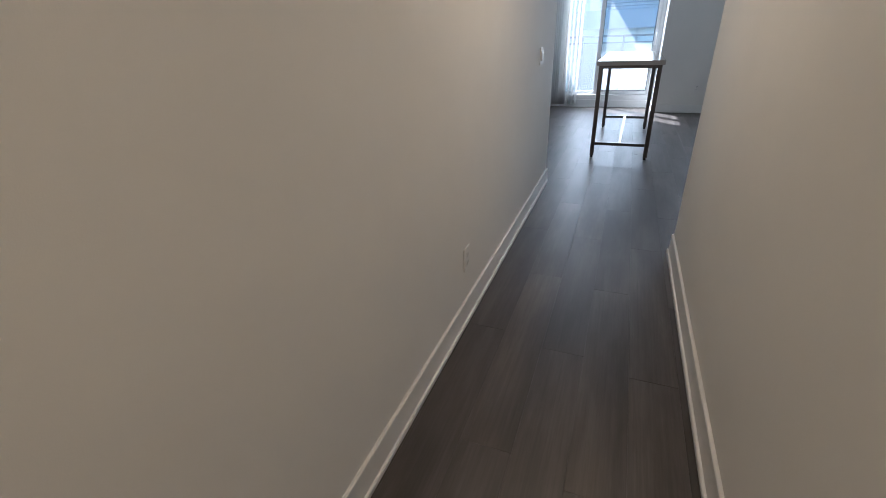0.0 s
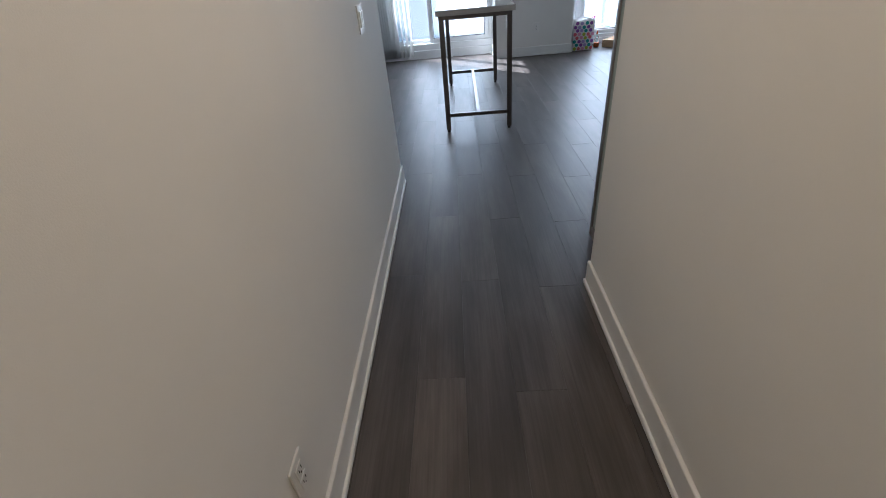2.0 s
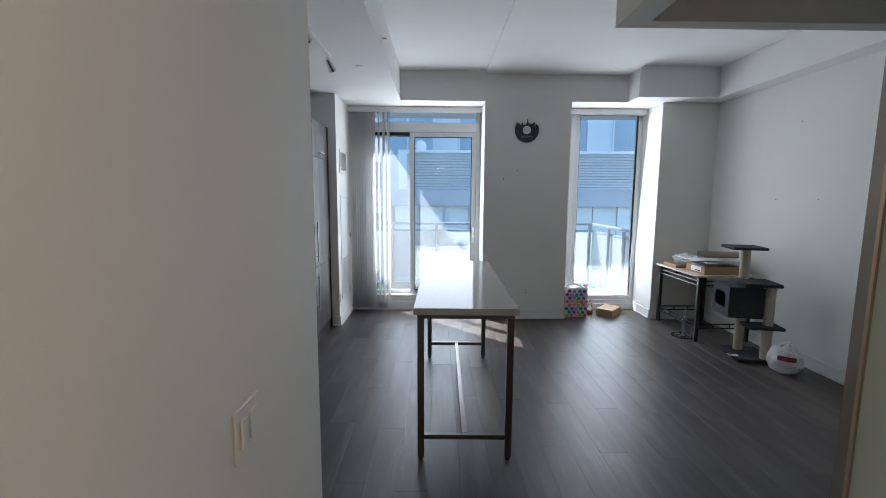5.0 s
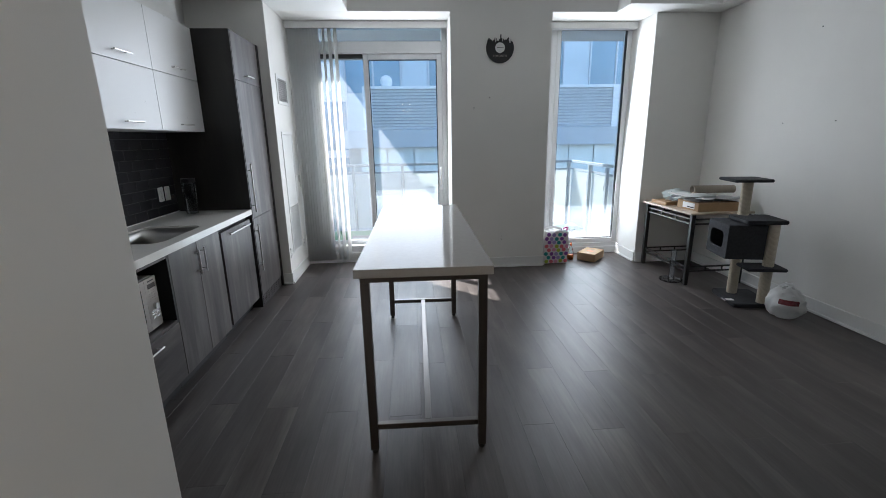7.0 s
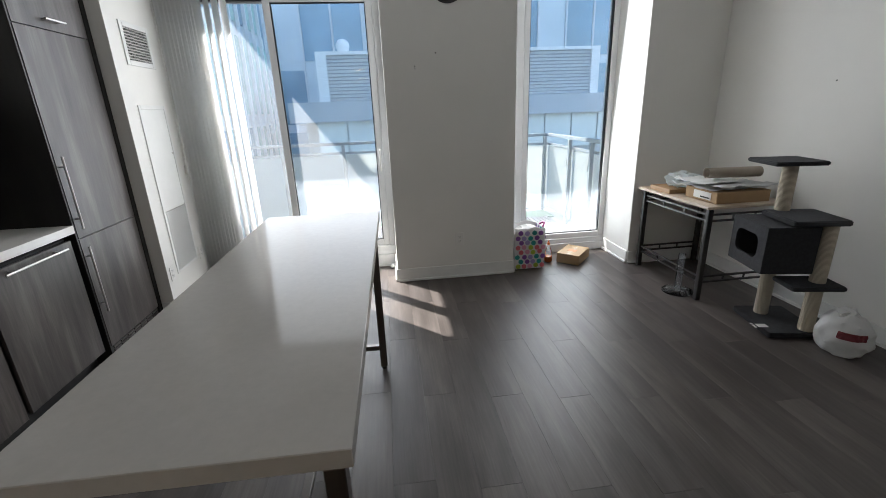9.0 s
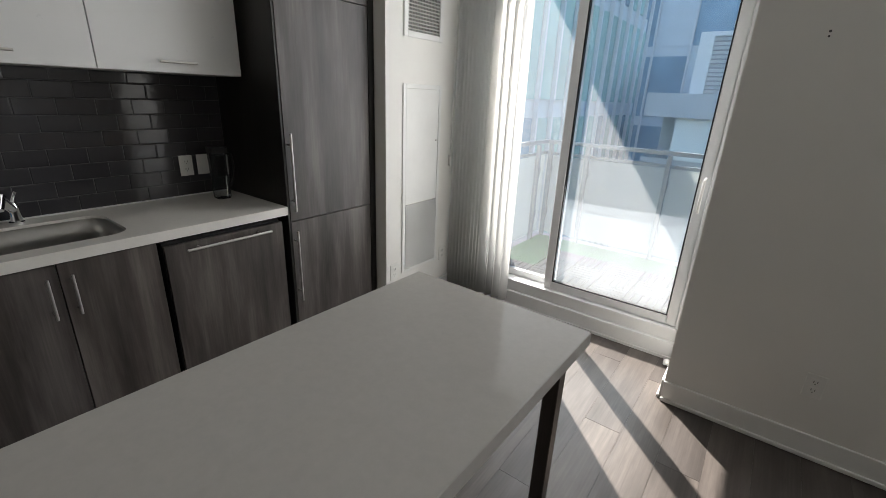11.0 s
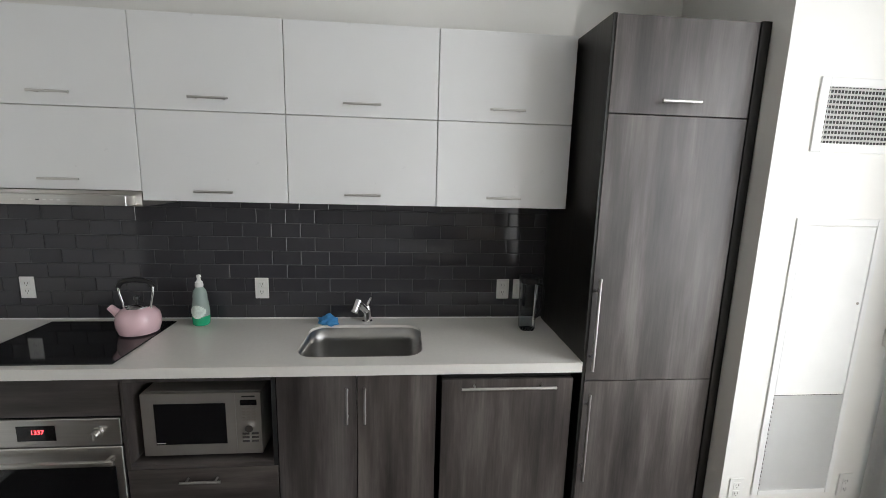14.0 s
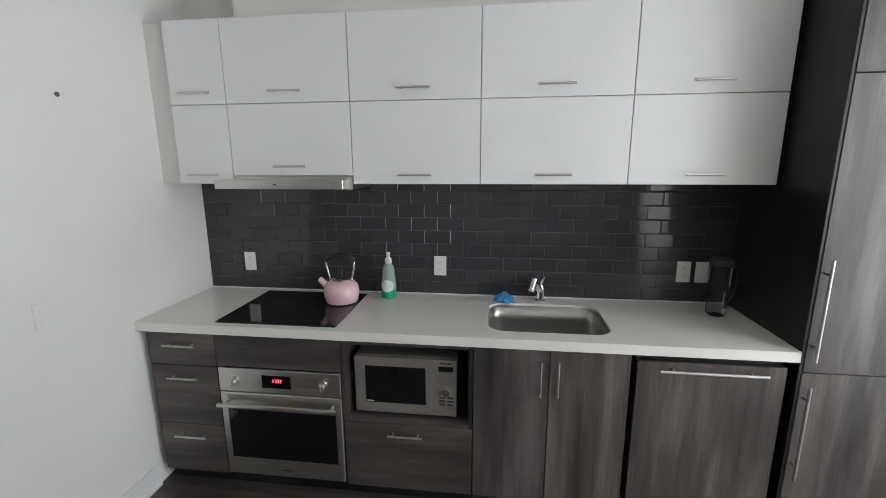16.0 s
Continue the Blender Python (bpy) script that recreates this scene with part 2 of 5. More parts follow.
def slab(bm, outline, z0, z1):
    """An upright-sided slab over a flat outline."""
    lo = [bm.verts.new((x, y, z0)) for x, y in outline]
    hi = [bm.verts.new((x, y, z1)) for x, y in outline]
    n = len(outline)
    for k in range(n):
        bm.faces.new((lo[k], lo[(k + 1) % n], hi[(k + 1) % n], hi[k]))
    bm.faces.new(lo[::-1])
    bm.faces.new(hi)
    return bm


def rounded(x0, x1, y0, y1, r, n=6):
    """A rectangle's outline with round corners."""
    out = []
    for cx, cy, a in ((x1 - r, y1 - r, 0), (x0 + r, y1 - r, 90), (x0 + r, y0 + r, 180), (x1 - r, y0 + r, 270)):
        out += [(cx + r * math.cos(radians(a + 90 * k / n)), cy + r * math.sin(radians(a + 90 * k / n))) for k in range(n + 1)]
    return out


def root_of(ob):
    while ob.parent:
        ob = ob.parent
    return ob


def mesh_of(name, bm, material, smooth=False):
    bmesh.ops.recalc_face_normals(bm, faces=bm.faces)
    me = bpy.data.meshes.new(name)
    bm.to_mesh(me)
    bm.free()
    for mt in (material if isinstance(material, (list, tuple)) else (material,)):
        me.materials.append(mt)
    if smooth:
        for p in me.polygons:
            p.use_smooth = True
        me.set_sharp_from_angle(angle=radians(38))
    return me


def part(name, bm, material, parent, label="", smooth=False):
    """One mesh under a thing; it is drawn in the same coordinates as its thing's place."""
    base = root_of(parent).location
    bmesh.ops.translate(bm, verts=bm.verts, vec=-base)
    ob = new(name, mesh_of(name, bm, material, smooth))
    ob.parent = parent
    return tagged(ob, label=label)


def thing(name, at, label, category, group="", kind=""):
    ob = new(name)
    ob.location = at
    ob.empty_display_size = 0.05
    return tagged(ob, label, category, group, kind)


def single(name, bm, material, label, category, kind="", at=(0, 0, 0), smooth=False):
    """A thing of one mesh."""
    bmesh.ops.translate(bm, verts=bm.verts, vec=-Vector(at))
    ob = new(name, mesh_of(name, bm, material, smooth))
    ob.location = at
    return tagged(ob, label, category, kind=kind)


def structure(name, bm, material, label, category):
    return single(name, bm, material, label, category, kind="structure")


# ---- plan ----
HALL_L, HALL_R = -0.605, 0.372
KIT_Y = 4.062           # side wall of the kitchen
BACK_X = -2.10          # wall behind the kitchen
PANEL_X = -1.375        # wall with the vents
PIER_Y = 8.12           # inner face of the window wall
GLASS_Y = 8.66
RIGHT_X = 3.38
HEAD_Z, CEIL_Z = 2.79, 3.142
END_Y = 8.78

structure("floor_slab", boxes((-2.3, 3.6, -2.2, END_Y, -0.2, -0.012)), M_SUB, "dark underlay beneath the floor planks", "floor")
structure("wall_hall_west", boxes((-2.3, HALL_L, -2.2, KIT_Y, 0, CEIL_Z + .1)), M_WALL, "plain off-white painted wall of the hallway", "wall")
structure("wall_hall_east", boxes((HALL_R, HALL_R + 0.09, -2.2, 2.835, 0, CEIL_Z)), M_WALL, "plain off-white painted hallway wall", "wall")
structure("wall_entry", boxes((HALL_L, HALL_R, -2.2, -2.1, 0, 2.45)), M_WALL, "plain off-white painted wall by the entry", "wall")
structure("wall_bedroom_end", boxes((HALL_R + 0.09, RIGHT_X, 0.2, 0.3, 0, CEIL_Z)), M_WALL, "plain off-white painted wall", "wall")
structure("wall_kitchen_back", boxes((-2.3, BACK_X, KIT_Y, 7.78, 0, CEIL_Z + .1)), M_WALL, "off-white painted wall behind the kitchen", "wall")
structure("wall_vents", boxes((-2.3, PANEL_X, 7.785, END_Y, 0, CEIL_Z + .1)), M_WALL, "off-white painted wall with a grille and an access panel", "wall")
structure("wall_east", boxes((RIGHT_X, RIGHT_X + 0.2, -2.2, END_Y, 0, CEIL_Z + .1)), M_WALL, "off-white painted wall of the living room", "wall")
structure("wall_north", boxes((0.42, 1.51, PIER_Y, END_Y, 0, HEAD_Z), (2.66, RIGHT_X, PIER_Y, END_Y, 0, HEAD_Z),
          (PANEL_X, RIGHT_X, PIER_Y, END_Y, HEAD_Z, CEIL_Z + .1)), M_WALL, "off-white window wall with two deep openings", "wall")
structure("ceiling", boxes((-0.635, RIGHT_X, -2.2, PIER_Y, CEIL_Z, CEIL_Z + 0.12)), M_CEIL, "white painted living room ceiling", "ceiling")
structure("ceiling_east", boxes((0.42, 2.2, 4.0, PIER_Y - .002, CEIL_Z - 0.03, CEIL_Z - .001)), M_CEIL, "white ceiling with a shallow step", "ceiling")
structure("ceiling_kitchen", boxes((-2.1, -0.635, KIT_Y, PIER_Y, HEAD_Z, CEIL_Z + 0.12)), M_CEIL, "white dropped ceiling above the kitchen", "ceiling")
structure("ceiling_hall", boxes((HALL_L, HALL_R, -2.2, 2.8, 2.45, 2.55)), M_CEIL, "white hallway ceiling", "ceiling")
structure("bulkhead_corner", boxes((2.21, RIGHT_X, 7.82, PIER_Y, HEAD_Z, CEIL_Z)), M_CEIL, "boxed white bulkhead in the corner", "bulkhead")
structure("bulkhead_east", boxes((3.17, RIGHT_X, 4.0, 7.82, HEAD_Z, CEIL_Z)), M_CEIL, "white bulkhead along the wall", "bulkhead")
structure("bulkhead_kitchen", boxes((BACK_X, -1.85, 4.52, 7.1, 2.396, HEAD_Z), ), M_WALL, "off-white bulkhead above the wall cabinets", "bulkhead")
# header round the sleeping area
structure("header_hall", boxes((HALL_R, HALL_R + 0.085, 2.835, 3.97, 2.135, CEIL_Z)), M_WALL, "off-white header above the sliding panel", "header")
structure("header_living", boxes((HALL_R + 0.085, RIGHT_X, 3.915, 3.97, 2.135, CEIL_Z)), M_WALL, "off-white header above the sleeping area's opening", "header")
structure("ceiling_bedroom", boxes((HALL_R + 0.085, RIGHT_X, 0.3, 3.915, 2.30, 2.40)), M_CEIL, "white ceiling of the sleeping area", "ceiling")


def base_run(a, b, out, shoe=0.010):
    """A baseboard and shoe from a to b on a wall; out is the way off the wall."""
    (ax, ay), (bx, by), (ox, oy) = a, b, out
    bm = bmesh.new()
    for t, h in ((0.014, 0.122), (0.014 + shoe, 0.022)):
        xs, ys = sorted((ax, bx)), sorted((ay, by))
        x0, x1 = (min(xs[0], xs[0] + ox * t), max(xs[1], xs[1] + ox * t))
        y0, y1 = (min(ys[0], ys[0] + oy * t), max(ys[1], ys[1] + oy * t))
        box(bm, x0, x1, y0, y1, 0.0005, h, 0.003, 1)
    structure("baseboard", bm, M_TRIM, "white painted baseboard with a thin shoe moulding", "baseboard")


base_run((HALL_L, -2.1), (HALL_L, KIT_Y), (1, 0))
base_run((HALL_R, -2.1), (HALL_R, 2.835), (-1, 0))
base_run((-1.47, KIT_Y), (HALL_L + .014, KIT_Y), (0, 1))
base_run((PANEL_X, 7.785), (PANEL_X, 8.56), (1, 0))
base_run((-1.462, 7.785), (PANEL_X + .014, 7.785), (0, -1), shoe=0.006)
base_run((0.42, PIER_Y), (1.51, PIER_Y), (0, -1))
base_run((2.66, PIER_Y), (RIGHT_X, PIER_Y), (0, -1))
base_run((RIGHT_X, 3.97), (RIGHT_X, PIER_Y), (-1, 0))
base_run((0.42, PIER_Y), (0.42, 8.57), (-1, 0))
base_run((1.51, PIER_Y), (1.51, 8.60), (1, 0))
base_run((2.66, PIER_Y), (2.66, 8.60), (-1, 0))


# ---- kitchen ----
TILE_X = -2.085
FRONT = -1.49           # faces of the base cabinets
DOOR_T = 0.019


def bar_handle(parent, y, z, length, along, x, material=None, standoff=0.030, r=0.0055):
    """A round steel bar on two posts, in front of a face at x."""
    bm = bmesh.new()
    h = length / 2
    d = Vector((0, 1, 0)) if along == 'y' else Vector((0, 0, 1))
    c = Vector((x + standoff, y, z))
    tube(bm, c - d * h, c + d * h, r, 12)
    for s in (-0.72, 0.72):
        q = c + d * h * s
        tube(bm, (x - 0.001, q.y, q.z), (x + standoff, q.y, q.z), r * 0.8, 8)
    return part("handle", bm, material or M_STEELV, parent, "brushed steel bar handle", True)


def front(name, parent, y0, y1, z0, z1, material, x=FRONT, gap=0.002, t=DOOR_T):
    return part(name, boxes((x - t, x, y0 + gap, y1 - gap, z0 + gap, z1 - gap), bevel=0.0015, seg=1), material, parent)


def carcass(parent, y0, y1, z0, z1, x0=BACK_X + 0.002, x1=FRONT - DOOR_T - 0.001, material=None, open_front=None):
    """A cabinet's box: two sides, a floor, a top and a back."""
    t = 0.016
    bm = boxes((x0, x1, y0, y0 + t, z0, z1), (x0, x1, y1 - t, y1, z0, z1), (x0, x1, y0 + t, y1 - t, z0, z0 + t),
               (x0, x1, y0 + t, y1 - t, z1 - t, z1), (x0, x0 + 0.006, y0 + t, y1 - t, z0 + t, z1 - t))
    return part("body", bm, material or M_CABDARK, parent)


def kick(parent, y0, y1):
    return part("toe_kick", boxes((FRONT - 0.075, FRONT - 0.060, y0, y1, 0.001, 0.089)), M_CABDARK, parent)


TOPZ = 0.879
W_TOP, W_BOT = 0.932, 0.886
# drawers beside the oven
u = thing("drawer_unit", (-1.8, 4.28, 0), "dark wood-grain base cabinet with three drawers", "cabinet", "base cabinets")
carcass(u, 4.092, 4.468, 0.09, TOPZ)
kick(u, 4.092, 4.468)
for z0, z1 in ((0.703, TOPZ), (0.372, 0.703), (0.09, 0.372)):
    d = front("drawer_front", u, 4.105, 4.468, z0, z1, M_CABWOOD_H)
    bar_handle(d, 4.29, z1 - 0.062, 0.17, 'y', FRONT)

# oven housing and oven
u = thing("oven_cabinet", (-1.8, 4.79, 0), "dark wood-grain cabinet that holds the oven", "cabinet", "base cabinets")
carcass(u, 4.469, 5.114, 0.09, TOPZ)
kick(u, 4.469, 5.114)
front("filler_panel", u, 4.469, 5.125, 0.708, TOPZ, M_CABWOOD_H)

o = thing("oven", (-1.6, 4.79, 0.106), "built-in stainless steel oven with black glass door", "oven")
part("body", boxes((-2.0, FRONT - 0.012, 4.49, 5.095, 0.108, 0.70)), M_BLACKIN, o)
ctl = part("control_panel", boxes((FRONT - 0.011, FRONT + 0.004, 4.473, 5.110, 0.578, 0.702), bevel=0.002, seg=1), M_STEEL, o, "brushed steel control panel")
part("display", boxes((FRONT + 0.0045, FRONT + 0.006, 4.705, 4.855, 0.607, 0.675)), M_BLACKGLASS, ctl, "black clock display")
for ky in (4.560, 5.020):
    bm = bmesh.new()
    tube(bm, (FRONT + 0.004, ky, 0.638), (FRONT + 0.014, ky, 0.638), 0.024, 24)
    tube(bm, (FRONT + 0.014, ky, 0.638), (FRONT + 0.036, ky, 0.638), 0.016, 24, 0.014)
    box(bm, FRONT + 0.030, FRONT + 0.044, ky - 0.004, ky + 0.004, 0.620, 0.656, 0.001, 1)
    part("knob", bm, M_STEEL, ctl, "steel control knob", True)
dr = part("door", boxes((FRONT - 0.011, FRONT + 0.006, 4.473, 5.110, 0.105, 0.572), bevel=0.003, seg=1), M_STEEL, o, "steel door frame")
part("door_glass", boxes((FRONT + 0.0065, FRONT + 0.009, 4.508, 5.078, 0.205, 0.480), bevel=0.001, seg=1), M_BLACKGLASS, dr, "black door glass")
bm = bmesh.new()
box(bm, FRONT + 0.040, FRONT + 0.058, 4.480, 5.100, 0.514, 0.534, 0.006, 2)
for hy in (4.51, 5.07):
    box(bm, FRONT + 0.005, FRONT + 0.045, hy - 0.008, hy + 0.008, 0.516, 0.532)
part("handle", bm, M_STEEL, dr, "thick steel handle", True)
part("maker_mark", boxes((FRONT + 0.0065, FRONT + 0.0075, 4.77, 4.83, 0.142, 0.147)), M_SLOT, dr)
M_RED = glow("red_digits", (1.0, 0.05, 0.06), 1.2)


def digits(parent, text, x, y, z, size, material):
    """Lettering that stands upright and faces +x."""
    cu = bpy.data.curves.new("digits", 'FONT')
    cu.body, cu.size, cu.extrude, cu.align_x, cu.align_y = text, size, 0.0004, 'CENTER', 'CENTER'
    tmp = bpy.data.objects.new("lettering", cu)
    scene.collection.objects.link(tmp)
    me = bpy.data.meshes.new_from_object(tmp.evaluated_get(bpy.context.evaluated_depsgraph_get()))
    bpy.data.objects.remove(tmp)
    base = root_of(parent).location
    me.transform(Matrix.Translation(Vector((x, y, z)) - base) @ Matrix(((0, 0, 1, 0), (1, 0, 0, 0), (0, 1, 0, 0), (0, 0, 0, 1))))
    me.materials.append(material)
    ob = new("digits", me)
    ob.parent = parent
    return ob


digits(ctl, "1337", FRONT + 0.0068, 4.785, 0.646, 0.027, M_RED)

# microwave housing
u = thing("microwave_cabinet", (-1.8, 5.43, 0), "dark cabinet with an open niche above a drawer", "cabinet", "base cabinets")
# niche back and right side are black: their shade is put into the colour
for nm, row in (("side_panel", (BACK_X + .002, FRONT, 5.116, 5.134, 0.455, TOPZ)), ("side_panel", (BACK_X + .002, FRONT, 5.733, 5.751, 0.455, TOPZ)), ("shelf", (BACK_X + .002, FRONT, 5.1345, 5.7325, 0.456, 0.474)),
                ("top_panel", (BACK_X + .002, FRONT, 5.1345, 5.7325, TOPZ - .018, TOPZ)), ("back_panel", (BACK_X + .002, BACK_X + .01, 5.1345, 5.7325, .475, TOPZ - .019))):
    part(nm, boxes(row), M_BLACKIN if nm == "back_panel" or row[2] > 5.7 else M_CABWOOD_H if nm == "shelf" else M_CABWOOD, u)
part("drawer_box", boxes((BACK_X + .002, FRONT - .021, 5.118, 5.749, 0.09, 0.4545)), M_CABDARK, u)
kick(u, 5.116, 5.751)
d = front("drawer_front", u, 5.116, 5.751, 0.09, 0.452, M_CABWOOD_H)
bar_handle(d, 5.427, 0.404, 0.17, 'y', FRONT)

M_MWSTEEL = plain("satin_stainless_paint", (0.37, 0.345, 0.315), 0.32, metal=0.6, vary=.03, scale=20)
mw = thing("microwave_oven", (-1.7, 5.42, 0.474), "stainless steel microwave standing in the niche", "microwave")
X = -1.535
part("body", boxes((-1.92, X - .02, 5.168, 5.672, 0.484, 0.783), bevel=0.006), M_MWSTEEL, mw)
for fy in (5.2, 5.64):
    part("foot", boxes((-1.62, -1.59, fy - .012, fy + .012, 0.4745, 0.485)), M_SLOT, mw)
dr = part("door", boxes((X - .019, X, 5.168, 5.562, 0.486, 0.781), bevel=0.0015, seg=1), M_MWSTEEL, mw, "steel door with dark window")
part("window", boxes((X + .0005, X + .003, 5.222, 5.522, 0.540, 0.735), bevel=0.001, seg=1), M_BLACKGLASS, dr, "dark meshed window")
part("maker_mark", boxes((X + .0032, X + .004, 5.226, 5.262, 0.546, 0.551)), M_OUTLET, dr)
ctl = part("control_panel", boxes((X - .019, X, 5.5632, 5.672, 0.486, 0.781), bevel=0.0015, seg=1), M_MWSTEEL, mw, "steel control panel")
part("display", boxes((X + .0005, X + .002, 5.585, 5.655, 0.722, 0.748)), M_BLACKGLASS, ctl)
part("maker_mark", boxes((X + .0005, X + .001, 5.592, 5.648, 0.760, 0.767)), M_SLOT, ctl)
bm = bmesh.new()
tube(bm, (X, 5.622, 0.616), (X + 0.016, 5.622, 0.616), 0.017, 24)
part("dial", bm, M_CHROME, ctl, "chrome dial", True)
for k, bz in enumerate((0.704, 0.690, 0.676, 0.662, 0.648, 0.580, 0.562, 0.544)):
    for by in ((5.59, 5.612, 5.634) if k < 5 else (5.588, 5.628)):
        w = 0.015 if k < 5 else 0.030
        part("button", boxes((X + .0005, X + .002, by, by + w, bz, bz + (.006 if k < 5 else .010))), M_CHROME if k > 4 else M_ALU, ctl)

# sink cabinet
u = thing("sink_cabinet", (-1.8, 6.1, 0), "dark wood-grain base cabinet with two doors", "cabinet", "base cabinets")
t = .016
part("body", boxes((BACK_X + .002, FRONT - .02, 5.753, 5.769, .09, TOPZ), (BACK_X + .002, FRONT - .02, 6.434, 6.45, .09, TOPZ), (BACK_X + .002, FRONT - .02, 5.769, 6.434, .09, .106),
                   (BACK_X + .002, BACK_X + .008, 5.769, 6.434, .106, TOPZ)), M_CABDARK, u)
kick(u, 5.753, 6.45)
for y0, y1, hy in ((5.753, 6.098, 6.058), (6.098, 6.45, 6.135)):
    d = front("door", u, y0, y1, 0.09, TOPZ, M_CABWOOD)
    bar_handle(d, hy, 0.747, 0.17, 'z', FRONT)

# dishwasher behind a cabinet panel
u = thing("dishwasher", (-1.8, 6.77, 0), "built-in dishwasher behind a dark wood-grain panel", "dishwasher")
part("body", boxes((-2.05, FRONT - .03, 6.475, 7.075, .1, .86)), M_BLACKIN, u)
part("toe_kick", boxes((FRONT - .09, FRONT - .075, 6.452, 7.098, .001, .099)), M_BLACKIN, u)
d = front("door", u, 6.472, 7.078, 0.105, 0.852, M_CABWOOD, x=FRONT + .004)
bar_handle(d, 6.773, 0.822, 0.43, 'y', FRONT + .004, r=0.0065, standoff=0.036)

# worktop with a cut-out for the basin
SINK = rounded(-1.968, -1.560, 5.815, 6.390, 0.085)


def worktop():
    bm = bmesh.new()
    outer = rounded(BACK_X + 0.001, -1.468, KIT_Y + .001, 7.108, 0.004, 2)
    loops = []
    for pts in (outer, SINK):
        vs = [bm.verts.new((x, y, W_TOP)) for x, y in pts]
        loops += [bm.edges.new((vs[i], vs[(i + 1) % len(vs)])) for i in range(len(vs))]
    bmesh.ops.triangle_fill(bm, use_beauty=True, use_dissolve=False, edges=loops)
    top = list(bm.faces)
    got = bmesh.ops.extrude_face_region(bm, geom=top)
    bmesh.ops.translate(bm, verts=[v for v in got["geom"] if isinstance(v, bmesh.types.BMVert)], vec=(0, 0, W_BOT - W_TOP))
    return bm


single("worktop", worktop(), M_QUARTZ, "long white quartz kitchen worktop with a sink cut-out", "countertop", at=(-1.8, 5.6, W_BOT))


def basin():
    """Rounded steel bowl below the cut-out."""
    bm = bmesh.new()
    rings = []
    for grow, z in ((0.0, 0.919), (-0.001, 0.84), (-0.005, 0.74), (-0.02, 0.712), (-0.05, 0.702), (-0.13, 0.697)):
        o = rounded(-1.966 - grow, -1.562 + grow, 5.817 - grow, 6.388 + grow, max(0.03, 0.083 + grow))
        rings.append([bm.verts.new((x, y, z)) for x, y in o])
    n = len(rings[0])
    for a, b in zip(rings, rings[1:]):
        for k in range(n):
            bm.faces.new((a[k], a[(k + 1) % n], b[(k + 1) % n], b[k]))
    bm.faces.new(rings[-1])
    return bm


s = thing("sink", (-1.8, 6.1, 0.697), "undermount stainless steel kitchen sink", "sink")
b = part("bowl", basin(), plain("satin_sink_steel", (0.46, 0.45, 0.43), 0.36, metal=1.0, vary=.05, scale=9), s, "brushed steel bowl", True)
sol = b.modifiers.new("thickness", 'SOLIDIFY')
sol.thickness, sol.offset = 0.0015, 1
bm = bmesh.new()
lathe(bm, [(0.044, 0.6985), (0.044, 0.702), (0.034, 0.702), (0.030, 0.6995)], 24, (-1.765, 6.1, 0))
part("drain", bm, M_CHROME, s, "round steel drain", True)

FZ = W_TOP
f = thing("faucet", (-2.03, 6.10, FZ), "chrome single-lever kitchen faucet", "faucet")
bm = bmesh.new()
lathe(bm, [(0.028, FZ + .0005), (0.028, FZ + .007), (0.022, FZ + .012), (0.021, FZ + .060), (0.0215, FZ + .083), (0.016, FZ + .095), (0.005, FZ + .099)], 24, (-2.03, 6.10, 0))
part("body", bm, M_CHROME, f, smooth=True)
bm = bmesh.new()
tube(bm, (-2.028, 6.098, FZ + .060), (-1.962, 6.056, FZ + .126), 0.018, 18, 0.021)
tube(bm, (-1.968, 6.060, FZ + .138), (-1.930, 6.040, FZ + .088), 0.023, 18, 0.019)
part("spout", bm, M_CHROME, f, "fat chrome spout", True)
bm = bmesh.new()
bent(bm, [(-2.03, 6.10, FZ + .093), (-2.034, 6.108, FZ + .112), (-2.036, 6.116, FZ + .130), (-2.032, 6.121, FZ + .142)], 0.0075, 10)
part("lever", bm, M_CHROME, f, smooth=True)

single("caulk_bead", boxes((TILE_X - .004, TILE_X + .004, KIT_Y + .002, 7.107, W_TOP + .0003, W_TOP + .007)), M_TRIM, "thin white caulk bead behind the worktop", "caulk", at=(TILE_X, 5.6, W_TOP))

# wall cabinets
UX = -1.758
U_TOP, U_MID, U_BOT = 2.394, 1.995, 1.598
cols = [(4.185, 4.490), (4.490, 5.130), (5.130, 5.764), (5.764, 6.446), (6.446, 7.085)]
for k, (y0, y1) in enumerate(cols):
    bot = 1.640 if k == 1 else U_BOT
    u = thing("wall_cabinet", (-1.9, (y0 + y1) / 2, bot), "white glossy wall cabinet with two flip-up doors", "cabinet", "wall cabinets")
    part("body", boxes((BACK_X + .001, UX - DOOR_T - .001, y0 + .0005, y1 - .0005, bot + .001, U_TOP)), M_CARCASS, u)
    for z0, z1, hz in ((U_MID, U_TOP, U_MID + 0.055), (bot, U_MID, bot + 0.048)):
        d = front("door", u, y0, y1, z0, z1, M_WHITE, x=UX)
        hy = (y0 + y1) / 2
        bar_handle(d, hy, hz, 0.165, 'y', UX, material=M_STEEL)
single("cabinet_filler", boxes((BACK_X + .001, UX - .03, KIT_Y + .001, 4.1845, U_BOT, U_TOP)), M_CARCASS, "narrow white filler strip beside the wall cabinet", "cabinet filler", at=(-1.9, 4.13, U_BOT))

